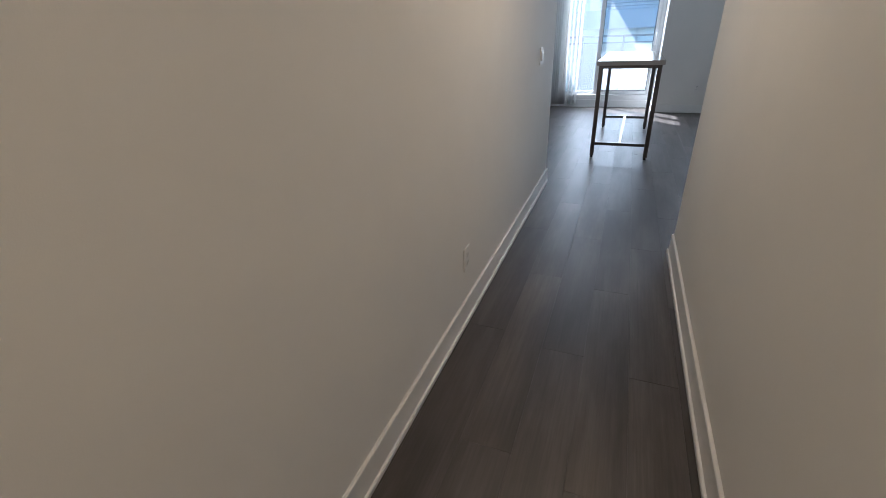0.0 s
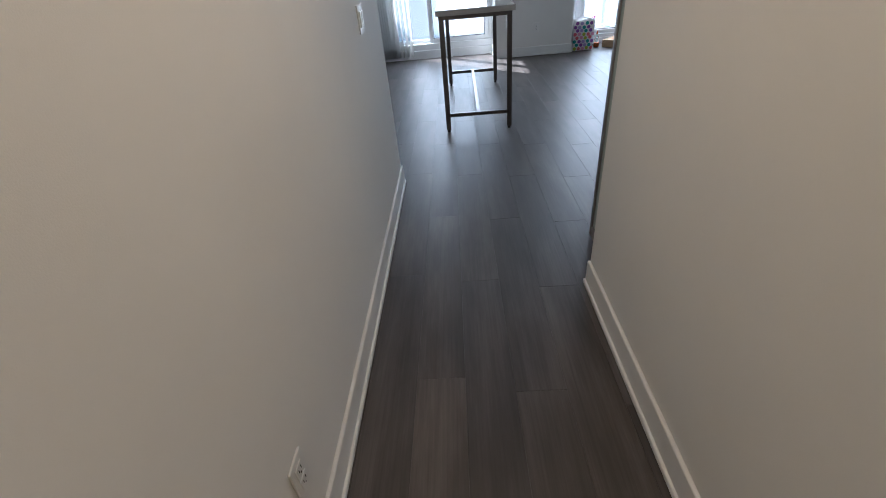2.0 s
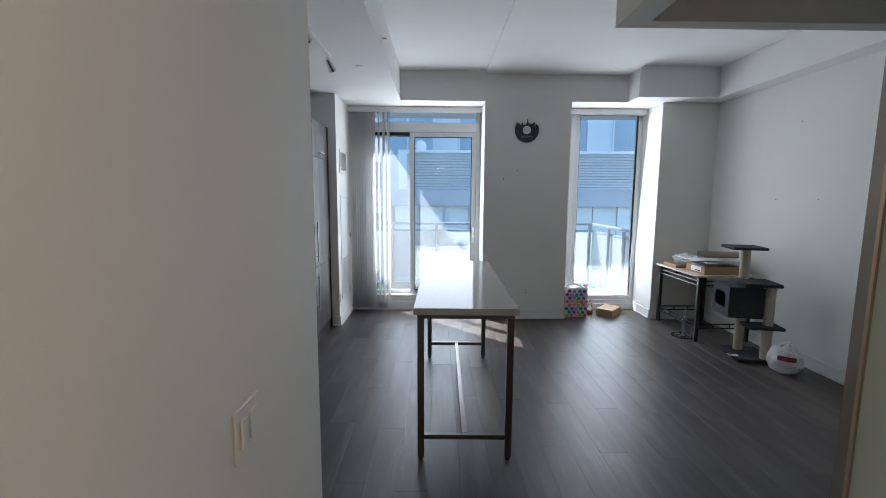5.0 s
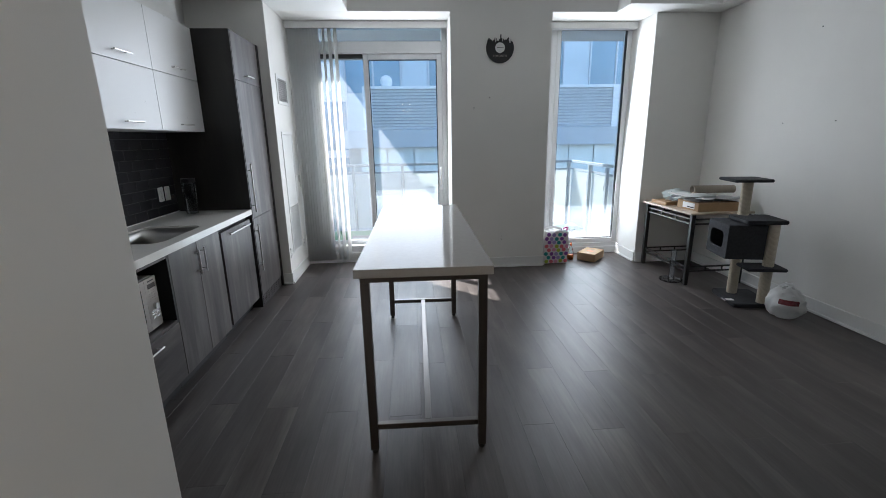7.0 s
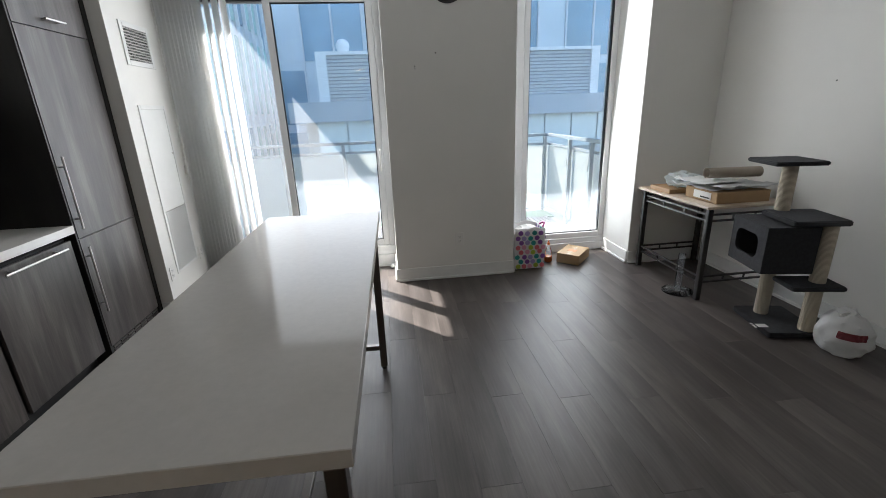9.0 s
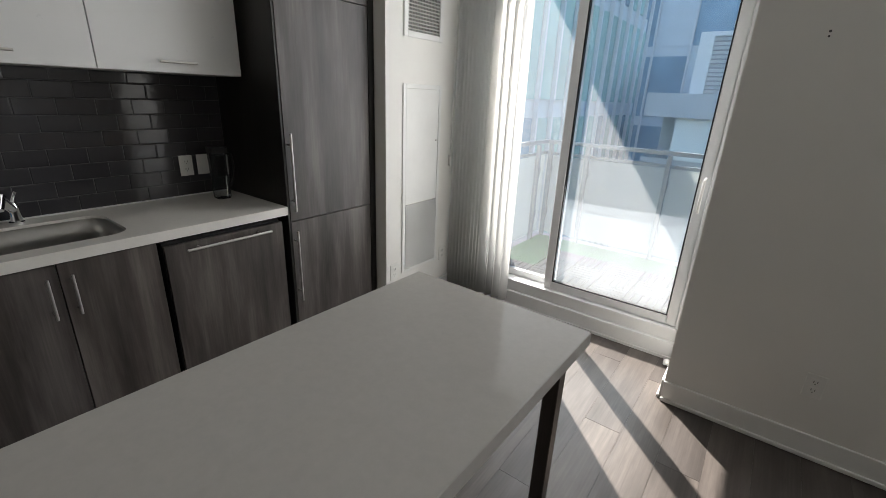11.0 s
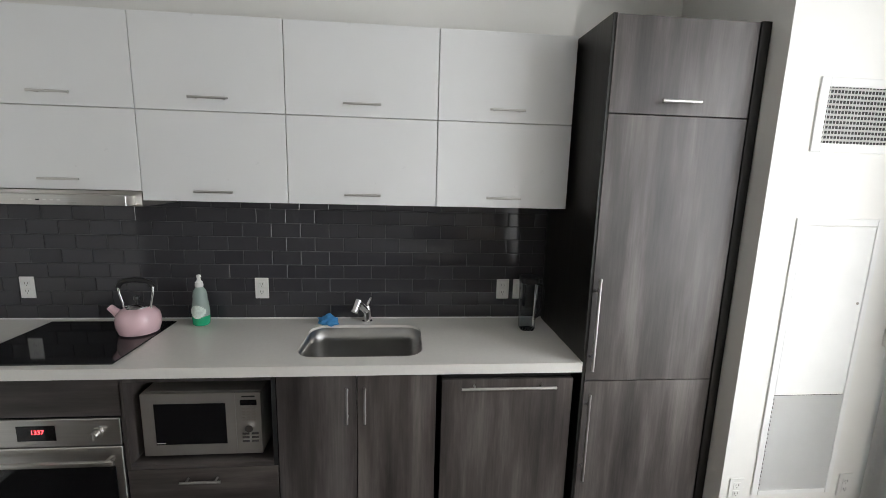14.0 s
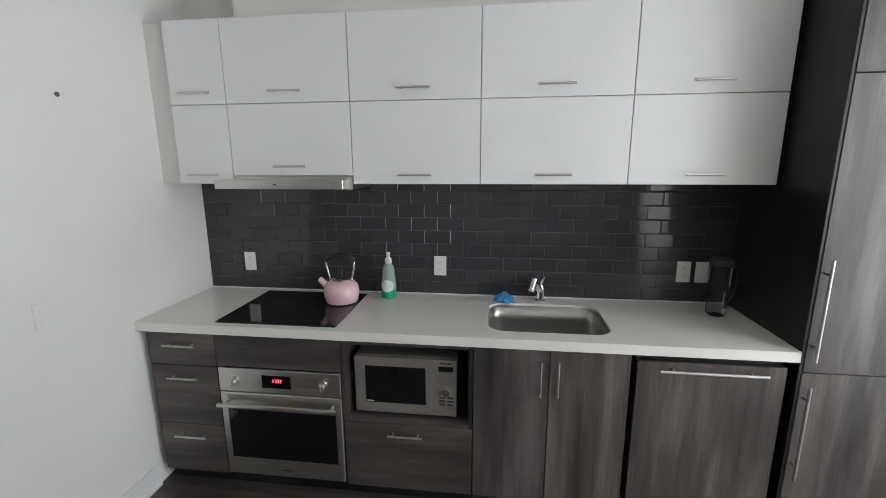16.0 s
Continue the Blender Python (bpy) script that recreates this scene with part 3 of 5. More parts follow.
h = thing("range_hood", (-1.85, 4.81, 1.562), "slim slide-out stainless steel range hood under the wall cabinet", "range hood")
part("body", boxes((BACK_X + .03, UX - .004, 4.495, 5.125, 1.572, 1.638)), M_STEEL, h)
fr = part("front_panel", boxes((UX - .003, UX + .070, 4.425, 5.100, 1.578, 1.622), bevel=0.002, seg=1), M_STEEL, h, "brushed steel front")
for k in range(6):
    part("button", boxes((UX + .0703, UX + .072, 4.685 + .028 * k, 4.699 + .028 * k, 1.597, 1.603)), M_OUTLET if k != 2 else M_SLOT, fr)

# tall unit with the built-in fridge
FX = -1.47
u = thing("fridge_cabinet", (-1.8, 7.43, 0), "tall dark wood-grain cabinet with a built-in fridge", "fridge")
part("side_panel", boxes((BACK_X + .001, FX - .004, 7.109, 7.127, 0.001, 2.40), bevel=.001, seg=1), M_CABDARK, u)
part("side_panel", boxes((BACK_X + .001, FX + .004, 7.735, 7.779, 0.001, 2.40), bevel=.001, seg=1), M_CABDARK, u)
part("body", boxes((BACK_X + .002, FX - .022, 7.128, 7.734, 0.11, 2.398)), M_BLACKIN, u)
for z0, z1, hy, hz, hl, al in ((2.017, 2.398, 7.417, 2.071, 0.165, 'y'), (0.842, 2.017, 7.142, 1.115, 0.425, 'z'), (0.112, 0.842, 7.142, 0.572, 0.435, 'z')):
    d = front("door", u, 7.120, 7.734, z0, z1, M_CABWOOD, x=FX)
    bar_handle(d, hy, hz, hl, al, FX, r=0.0065)
g = part("base_grille", boxes((FX - .02, FX - .012, 7.128, 7.734, 0.004, 0.108)), M_CABDARK, u, "dark slotted base grille")
for k in range(4):
    for j in range(7):
        part("slat", boxes((FX - .012, FX - .006, 7.15 + j * .083, 7.222 + j * .083, .018 + k * .023, .030 + k * .023)), M_CABWOOD_H, g)


# ---- wall fittings ----
def outlet(x, y, z, face='x', kind='socket', sign=1):
    """A wall plate; face names the axis it looks along."""
    names = {'double': ("light_switch", "white double rocker light switch on the hallway wall", "light switch"), 'socket': ("wall_outlet", "white double power outlet on the wall", "outlet"), 'switch': ("light_switch", "white rocker light switch on the wall", "light switch")}
    nm, lb, ct = names[kind]
    ob = thing(nm, (0, 0, 0), lb, ct)
    hw = 0.059 if kind == 'double' else 0.036
    part("plate", boxes((0, 0.006, -hw, hw, -0.058, 0.058), bevel=0.002, seg=1), M_OUTLET, ob)
    if kind == 'socket':
        for dz in (-0.021, 0.021):
            r = part("receptacle", boxes((0.0062, 0.0085, -0.017, 0.017, dz - 0.0165, dz + 0.0165), bevel=0.001, seg=1), M_OUTLET, ob)
            part("slot", boxes((0.0086, 0.0092, -0.008, -0.0055, dz - .002, dz + .008), (0.0086, 0.0092, 0.0055, 0.008, dz - .002, dz + .008), (0.0086, 0.0092, -0.002, 0.002, dz - .011, dz - .007)), M_SLOT, r)
    else:
        for c in ((-0.023, 0.023) if kind == 'double' else (0.0,)):
            part("rocker", boxes((0.0062, 0.011, c - 0.0165, c + 0.0165, -0.033, 0.033), bevel=0.0015, seg=1), M_OUTLET, ob)
    ob.matrix_world = pose(x, y, z, 0, 0, {'x': 0 if sign > 0 else 180, 'y': 90 if sign > 0 else -90}[face])
    return ob


for oy in (4.337, 5.524, 6.869):
    outlet(TILE_X + .001, oy, 1.108)
outlet(TILE_X + .001, 6.965, 1.108, kind='switch')
outlet(HALL_L, 1.785, 0.330)
outlet(HALL_L, 3.478, 1.10, kind='double')
outlet(-1.062, KIT_Y, 1.116, face='y', kind='switch')
outlet(PANEL_X, 7.86, 0.335)
outlet(PANEL_X, 8.42, 0.335)
outlet(1.0, PIER_Y, 0.37, face='y', sign=-1)


# ---- patio door, window ----
def ring_frame(bm, x0, x1, z0, z1, w, y0, y1, bevel=0.004):
    """Four bars round an upright opening."""
    box(bm, x0, x0 + w, y0, y1, z0, z1, bevel, 1)
    box(bm, x1 - w, x1, y0, y1, z0, z1, bevel, 1)
    box(bm, x0 + w, x1 - w, y0 + .001, y1 - .001, z0, z0 + w, bevel, 1)
    box(bm, x0 + w, x1 - w, y0 + .001, y1 - .001, z1 - w, z1, bevel, 1)
    return bm


M_GASKET = plain("black_gasket", (0.015, 0.015, 0.016), 0.6)


def pane(parent, x0, x1, z0, z1, y, name="pane"):
    p = part(name, boxes((x0, x1, y - 0.003, y + 0.003, z0, z1)), M_PANE, parent, "clear glass pane")
    p.visible_shadow = False
    return p


d = thing("door_1", (-0.48, 8.66, 0), "white framed sliding glass balcony door with a transom", "patio door", kind="structure")
bm = boxes((PANEL_X, 0.42, 8.575, 8.78, 0.0, 0.118), (PANEL_X, 0.42, 8.60, 8.78, 0.118, 0.205), bevel=.003, seg=1)
box(bm, PANEL_X, 0.42, 8.567, 8.576, 0.0, 0.02)
part("sill", bm, M_GREYFRAME, d, "white stepped sill")
bm = boxes((PANEL_X, -1.315, 8.615, 8.775, .205, HEAD_Z), (0.362, 0.42, 8.615, 8.775, .205, HEAD_Z), (-1.315, .362, 8.615, 8.775, 2.755, HEAD_Z), (-1.315, .362, 8.615, 8.775, 2.475, 2.605), bevel=.004, seg=1)
part("door_frame", bm, M_GREYFRAME, d)
sl = part("sliding_panel", ring_frame(bmesh.new(), -0.555, 0.362, 0.207, 2.474, 0.060, 8.635, 8.680), M_GREYFRAME, d, "white sliding sash")
part("gasket", ring_frame(bmesh.new(), -0.497, 0.304, 0.265, 2.416, 0.010, 8.640, 8.668, 0), M_GASKET, sl)
pane(sl, -0.490, 0.297, 0.272, 2.409, 8.655)
bm = bmesh.new()
bent(bm, [(0.332, 8.636, 1.16), (0.332, 8.600, 1.15), (0.332, 8.590, 1.06), (0.332, 8.600, 0.97), (0.332, 8.636, 0.96)], 0.008, 8)
part("handle", bm, M_OUTLET, sl, "white pull handle", True)
fx = part("fixed_panel", ring_frame(bmesh.new(), -1.315, -0.500, 0.207, 2.474, 0.050, 8.700, 8.745), M_GREYFRAME, d, "white fixed sash")
pane(fx, -1.268, -0.548, 0.255, 2.426, 8.722)
part("top_track", boxes((-1.30, -0.56, 8.64, 8.69, 2.435, 2.474)), M_GASKET, d)
pane(d, -1.315, 0.362, 2.606, 2.754, 8.70, "transom_pane")

w = thing("window_1", (2.2, 8.66, 0), "tall white framed window above a low sill", "window", kind="structure")
bm = boxes((1.51, 2.66, 8.60, 8.78, 0.0, 0.085), (1.51, 2.66, 8.615, 8.78, .085, .135), bevel=.003, seg=1)
part("window_sill", bm, M_GREYFRAME, w)
bm = boxes((1.51, 1.57, 8.615, 8.775, .135, HEAD_Z), (1.572, 1.66, 8.630, 8.775, .135, HEAD_Z), (1.662, 1.735, 8.625, 8.775, .135, HEAD_Z), bevel=.004, seg=1)
part("mullion", bm, M_GREYFRAME, w, "white ribbed side post")
fr = part("window_frame", ring_frame(bmesh.new(), 1.737, 2.66, .136, HEAD_Z, 0.055, 8.635, 8.74), M_GREYFRAME, w)
part("gasket", ring_frame(bmesh.new(), 1.790, 2.607, .189, 2.737, 0.010, 8.650, 8.69, 0), M_GASKET, fr)
pane(w, 1.798, 2.599, .197, 2.729, 8.675)

M_VALANCE = plain("white_blind_rail", (0.72, 0.72, 0.70), 0.5, vary=.03)
b = thing("vertical_blind", (-1.1, 8.53, 2.79), "white vertical blind gathered to one side of the door", "blind")
part("valance", boxes((PANEL_X + .002, 0.418, 8.475, 8.490, 2.715, 2.788), (PANEL_X + .002, 0.418, 8.490, 8.57, 2.760, 2.788), bevel=.002, seg=1), M_VALANCE, b)
M_VANE = frosted("white_vinyl_vane", (0.91, 0.91, 0.90), 0.58, 0.4)
random.seed(4)
for k in range(13):
    cx = -1.330 + 0.0315 * k if k < 10 else (-0.968, -0.902, -0.838)[k - 10]
    a = radians(67 + random.uniform(-14, 14) + (14 if k > 9 else 0))
    bm = bmesh.new()
    cols_ = []
    for j in range(6):
        s = (j / 5 - 0.5) * 0.089
        bow = 0.006 * (1 - (2 * j / 5 - 1) ** 2)
        cols_.append((cx + s * math.cos(a) - bow * math.sin(a), 8.530 + s * math.sin(a) + bow * math.cos(a)))
    for j in range(5):
        (xa, ya), (xb, yb) = cols_[j], cols_[j + 1]
        vs = [bm.verts.new(c) for c in ((xa, ya, 0.045), (xb, yb, 0.045), (xb, yb, 2.757), (xa, ya, 2.757))]
        bm.faces.new(vs)
    bmesh.ops.remove_doubles(bm, verts=bm.verts, dist=1e-5)
    v = part("vane", bm, M_VANE, b, smooth=True)
    so = v.modifiers.new("thickness", 'SOLIDIFY')
    so.thickness = 0.0012
r = thing("roller_blind", (2.1, 8.53, 2.79), "white roller blind cassette above the window", "blind")
part("cassette", boxes((1.60, 2.655, 8.50, 8.60, 2.715, 2.788), bevel=.008), M_VALANCE, r)

# ---- table ----
tb = thing("island_table", (0, 5.90, 0), "tall narrow table with pale quartz top and dark steel frame", "table")
part("tabletop", boxes((-0.309, 0.309, 4.995, 6.832, 0.925, 0.966), bevel=.002, seg=1), M_QUARTZ_T, tb, "pale grey quartz slab")
M_LEG = brushed("dark_gunmetal", (0.19, 0.175, 0.165), 0.34, axis=2)
LX0, LX1, LY0, LY1 = -0.267, 0.267, 5.048, 6.722
part("top_frame", boxes((LX0 - .02, LX0 + .02, LY0 - .02, LY1 + .02, .895, .9245), (LX1 - .02, LX1 + .02, LY0 - .02, LY1 + .02, .895, .9245),
     (LX0 + .02, LX1 - .02, LY0 - .02, LY0 + .02, .895, .9245), (LX0 + .02, LX1 - .02, LY1 - .02, LY1 + .02, .895, .9245)), M_LEG, tb)
for lx in (LX0, LX1):
    for ly in (LY0, LY1):
        lg = part("leg", boxes((lx - .02, lx + .02, ly - .02, ly + .02, .022, .8948), bevel=.002, seg=1), M_LEG, tb)
        bm = bmesh.new()
        lathe(bm, [(0.013, .0005), (0.015, .004), (0.012, .012), (0.008, .022)], 16, (lx, ly, 0))
        part("levelling_foot", bm, M_SLOT, lg, "black rubber foot", True)
for ly in (LY0, LY1):
    part("cross_bar", boxes((LX0 + .0205, LX1 - .0205, ly - .015, ly + .015, .135, .165), bevel=.002, seg=1), M_LEG, tb)
part("stretcher", boxes((-.017, .017, LY0 + .016, LY1 - .016, .136, .164), bevel=.002, seg=1), M_LEG, tb)
tb.matrix_world = pose(0.008, 5.90, 0, 0, 0, -0.9)

# ---- sliding frosted panel of the sleeping area ----
sp = thing("sliding_door_1", (0.50, 2.6, 0), "sliding frosted green glass panel in a metal frame", "sliding door", kind="structure")
bm = bmesh.new()
box(bm, .478, .518, 3.197, 3.222, .012, 2.17, .003, 1)
box(bm, .478, .518, 2.20, 2.24, .012, 2.17, .003, 1)
part("frame", bm, M_ALU, sp, "grey-brown metal frame")
part("bottom_rail", boxes((.478, .518, 2.24, 3.197, .012, .075), bevel=.003, seg=1), M_ALU, sp, "pale metal bottom rail")
part("glass", boxes((.486, .498, 2.24, 3.197, .0755, 2.17)), M_FROST, sp, "frosted green glass")

# ---- balcony and outside ----
M_CONC = plain("pale_concrete", (0.40, 0.40, 0.385), 0.8, vary=.08, scale=3, relief=.2, grain=60)
M_RAIL = plain("grey_painted_rail", (0.33, 0.36, 0.39), 0.4, metal=.3, vary=.05)
M_MILK = frosted("milky_railing_glass", (0.74, 0.745, 0.72), 0.75, 0.25)
structure("balcony_slab", boxes((-2.6, 4.2, END_Y, 10.62, -0.25, 0.0)), M_CONC, "pale concrete balcony floor", "balcony")
structure("balcony_above", boxes((-1.36, 4.6, END_Y + .002, 10.60, 3.0, 3.2)), M_CONC, "concrete slab of the balcony above", "balcony")
M_DECK = wood("weathered_deck_slat", (0.11, 0.10, 0.09), (0.19, 0.175, 0.16), (0.28, 0.26, 0.24), axis=0, rough=.7, fine=60)
dk = thing("deck_tile", (0, 0, 0), "weathered slatted deck tile on the balcony", "deck tile", "deck tiles")
for k in range(5):
    part("slat", boxes((-.145, .145, -.145 + k * .059, -.092 + k * .059, .012, .028), bevel=.002, seg=1), M_DECK, dk)
part("base", boxes((-.145, .145, -.145, .145, .0005, .012)), M_SLOT, dk)
dk.matrix_world = pose(-1.15, 9.0, 0)
for i in range(13):
    for j in range(4):
        if (i, j) != (0, 0) and not (i < 1 and j > 1):
            copy_thing(dk, pose(-1.15 + .297 * i, 9.0 + .297 * j, 0, 0, 0, 90 * ((i + j) % 2)))
M_TURF = plain("green_turf", (0.16, 0.30, 0.15), 0.9, vary=.3, scale=30, relief=.8, grain=200)
single("turf_mat", boxes((-1.42, 2.66, 10.05, 10.44, .0005, .022), (-1.42, -1.01, 9.45, 10.05, .0005, .022)), M_TURF, "green artificial grass strip on the balcony", "grass mat", at=(.5, 9.9, 0))

rl = thing("balcony_railing", (0.6, 10.5, 0), "grey metal railing with milky glass panels", "railing", kind="structure")
RX0, RX1, RY = -1.48, 2.72, 10.5
part("top_rail", boxes((RX0 - .03, RX1 + .03, RY - .03, RY + .03, 1.085, 1.125), (RX0 - .03, RX0 + .03, END_Y, RY - .03, 1.085, 1.125), (RX1 - .03, RX1 + .03, END_Y, RY - .03, 1.085, 1.125), bevel=.004, seg=1), M_RAIL, rl)
part("second_rail", boxes((RX0, RX1, RY - .015, RY + .015, .965, .995), (RX0 - .015, RX0 + .015, END_Y, RY - .015, .965, .995), (RX1 - .015, RX1 + .015, END_Y, RY - .015, .965, .995)), M_RAIL, rl)
posts = [(x, RY - .05) for x in (-1.40, -.98, -.18, .62, 1.42, 2.20, 2.64)] + [(RX0 + .05, 9.65), (RX0 + .05, 10.2), (RX1 - .05, 9.65), (RX1 - .05, 9.05)]
for px_, py_ in posts:
    p = part("post", boxes((px_ - .022, px_ + .022, py_ - .022, py_ + .022, .001, 1.085), bevel=.003, seg=1), M_RAIL, rl)
    for cz in (.32, .80):
        part("clamp", boxes((px_ - .028, px_ + .028, py_ + .023, py_ + .035, cz - .04, cz + .04), bevel=.003, seg=1), M_RAIL, p)
xs = [-1.48, -.98, -.18, .62, 1.42, 2.20, 2.72]
for a, b_ in zip(xs, xs[1:]):
    part("glass_panel", boxes((a + .012, b_ - .012, RY - .006, RY + .006, .06, .955)), M_MILK, rl, "milky white glass panel")
for sx in (RX0, RX1):
    for a, b_ in ((8.80, 9.63), (9.67, 10.47)):
        part("glass_panel", boxes((sx - .006, sx + .006, a, b_, .06, .955)), M_MILK, rl, "milky white glass panel")

M_FACADE = plain("pale_blue_cladding", (0.62, 0.68, 0.71), 0.5, vary=.1, scale=.6)
M_GLASSF = plain("blue_tower_glass", (0.24, 0.36, 0.45), 0.2, vary=.25, scale=.35)
M_GREENF = plain("green_tower_glass", (0.40, 0.58, 0.54), 0.25, vary=.2, scale=.4)
M_PALEPANEL = plain("pale_spandrel_glass", (0.76, 0.81, 0.80), 0.3, vary=.06, scale=.5)
M_FIN = plain("white_metal_fin", (0.66, 0.68, 0.70), 0.5, vary=.05)
M_LOUVRE = plain("white_louvre", (0.82, 0.83, 0.83), 0.5, vary=.04)
M_BAND = plain("grey_concrete_band", (0.52, 0.54, 0.56), 0.8, vary=.06, scale=1)

# low building across the court, with a louvred plant room
ob_ = thing("opposite_building", (4, 22, -12), "low grey building with a white louvred plant room", "building")
part("wall", boxes((-2.7, 16, 20.4, 26, -12, 0.0)), M_BAND, ob_)
part("roof", boxes((-2.75, 16.2, 20.0, 26, 1.21, 1.86)), M_BAND, ob_, "grey concrete roof band")
part("storey_back", boxes((-2.5, 16, 21.6, 25.8, 0.0, 1.21)), M_FACADE, ob_)
for k in range(17):
    xg = -1.9 + k * 1.02
    part("window", boxes((xg, xg + .98, 20.30, 20.34, 0.0, 1.20)), M_PALEPANEL, ob_, "pale green glass panel")
part("plant_room", boxes((-1.7, 8.25, 20.6, 24, 1.86, 3.44)), M_LOUVRE, ob_, "white louvred plant room")
lv = part("louvre_frame", boxes((-1.75, -1.40, 20.45, 20.6, 1.86, 3.46), (1.9, 1.98, 20.45, 20.6, 1.86, 3.46), (5.2, 5.28, 20.45, 20.6, 1.86, 3.46), (7.98, 8.28, 20.45, 20.6, 1.86, 3.46), (-1.40, 7.98, 20.45, 20.6, 3.35, 3.46)), M_LOUVRE, ob_, "white louvre frame")
for k in range(13):
    z = 1.89 + k * .112
    bm = bmesh.new()
    vs = [bm.verts.new(c) for c in ((-1.40, 20.47, z), (7.98, 20.47, z), (7.98, 20.53, z + .082), (-1.40, 20.53, z + .082))]
    fq = bm.faces.new(vs)
    bmesh.ops.solidify(bm, geom=[fq], thickness=.012)
    part("louvre_slat", bm, M_LOUVRE, lv)
bm = bmesh.new()
lathe(bm, [(.20, 3.445), (.20, 3.56), (.235, 3.62), (.225, 3.75), (.15, 3.86), (.04, 3.90)], 24, (-.85, 20.95, 0))
part("roof_vent", bm, M_LOUVRE, ob_, "white domed roof vent", True)
# grey sheet behind the slats carries the gaps' shade in its colour
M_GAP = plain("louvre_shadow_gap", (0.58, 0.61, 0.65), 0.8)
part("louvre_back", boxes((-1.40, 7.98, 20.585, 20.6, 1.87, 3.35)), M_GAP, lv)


def tower(name, x0, x1, y0, y1, z0, z1, face, storey, bay, glass, label):
    """A glass tower: storey bands, panes and upright fins on the side that faces the court."""
    tw = thing(name, ((x0 + x1) / 2, (y0 + y1) / 2, z0), label, "building")
    part("wall", boxes((x0, x1, y0, y1, z0, z1)), M_FACADE, tw)
    n = int((z1 - max(z0, -6)) / storey)
    span = (x0, x1) if face == 'y' else (y0, y1)
    m = int((span[1] - span[0]) / bay)
    for i in range(n):
        zb = z1 - (i + 1) * storey
        for j in range(m):
            a = span[0] + j * bay
            if face == 'y':
                bm = boxes((a + .06, a + bay - .06, y0 - .05, y0 - .002, zb + .35, zb + storey - .1))
            else:
                bm = boxes((x1 + .002, x1 + .05, a + .06, a + bay - .06, zb + .35, zb + storey - .1))
            part("window", bm, glass[(i * 3 + j * 5 + i * j) % len(glass)], tw)
    for j in range(m + 1):
        a = span[0] + j * bay
        if face == 'y':
            bm = boxes((a - .04, a + .04, y0 - .16, y0 - .052, max(z0, -6), z1))
        else:
            bm = boxes((x1 + .052, x1 + .16, a - .04, a + .04, max(z0, -6), z1))
        part("fin", bm, M_FIN, tw)
    return tw


tower("glass_tower", -14, -4.4, 14.2, 25.0, -12, 7.2, 'x', 3.0, 0.9, (M_GREENF, M_GLASSF, M_GREENF), "tall tower clad in green and blue glass")
tower("far_tower", -26, 22, 30, 40, -12, 23, 'y', 3.2, 1.6, (M_GLASSF, M_FACADE, M_GLASSF), "far glass tower with balconies and pale fins")
structure("ground", boxes((-300, 300, 8.9, 600, -12.4, -12)), M_CONC, "pale paved ground far below the balcony", "ground")


# ---- things on the worktop ----
single("induction_cooktop", boxes((-2.030, -1.508, 4.472, 5.092, W_TOP + .0005, W_TOP + .0065), bevel=.0015, seg=1), M_BLACKGLASS, "flat black glass cooktop set on the worktop", "cooktop", at=(-1.77, 4.78, W_TOP))

M_PINK = plain("pink_enamel", (0.80, 0.55, 0.58), 0.22, vary=.03, coat=.4)
M_BLACKPL = plain("black_plastic", (0.012, 0.012, 0.013), 0.35, vary=.1)
KX, KY, KZ = -1.872, 4.995, W_TOP + .0068
k = thing("kettle", (KX, KY, KZ), "pink enamel stovetop kettle standing on the cooktop", "kettle")
bm = bmesh.new()
lathe(bm, [(0.0726, KZ), (0.0858, KZ + 0.0066), (0.0957, KZ + 0.0385), (0.0979, KZ + 0.0660), (0.0913, KZ + 0.0968), (0.0726, KZ + 0.1188), (0.0506, KZ + 0.1298)], 32, (KX, KY, 0))
part("body", bm, M_PINK, k, smooth=True)
bm = bmesh.new()
lathe(bm, [(0.0517, KZ + 0.1276), (0.0517, KZ + 0.1353), (0.0374, KZ + 0.1463), (0.0110, KZ + 0.1540)], 28, (KX, KY, 0))
ld = part("lid", bm, M_CHROME, k, "steel lid", True)
bm = bmesh.new()
lathe(bm, [(0.0077, KZ + 0.1529), (0.0088, KZ + 0.1628), (0.0143, KZ + 0.1694), (0.0121, KZ + 0.1826), (0.0044, KZ + 0.1870)], 18, (KX, KY, 0))
part("knob", bm, M_BLACKPL, ld, smooth=True)
bm = bmesh.new()
tube(bm, (KX + .005, KY - .068, KZ + 0.0770), (KX + .012, KY - .110, KZ + 0.1220), .026, 18, .016)
sp_ = part("spout", bm, M_PINK, k, smooth=True)
bm = bmesh.new()
tube(bm, (KX + .0115, KY - .107, KZ + 0.1200), (KX + .013, KY - .121, KZ + 0.1330), .018, 18, .015)
part("whistle_cap", bm, M_PINK, sp_, smooth=True)
bm = bmesh.new()
arc = [(KX, KY + a, KZ + b_) for a, b_ in ((-.060, .112), (-.066, .150), (-.078, .200), (-.080, .228), (-.068, .250), (-.040, .260), (0, .264), (.040, .260), (.068, .250), (.080, .228), (.078, .200), (.066, .150), (.060, .112))]
bent(bm, arc, .0055, 10)
part("handle", bm, M_CHROME, k, "steel strap handle", True)
bm = bmesh.new()
bent(bm, [(x, y, z + .002) for x, y, z in arc[3:10]], .0125, 12)
part("grip", bm, M_BLACKPL, k, "black grip", True)

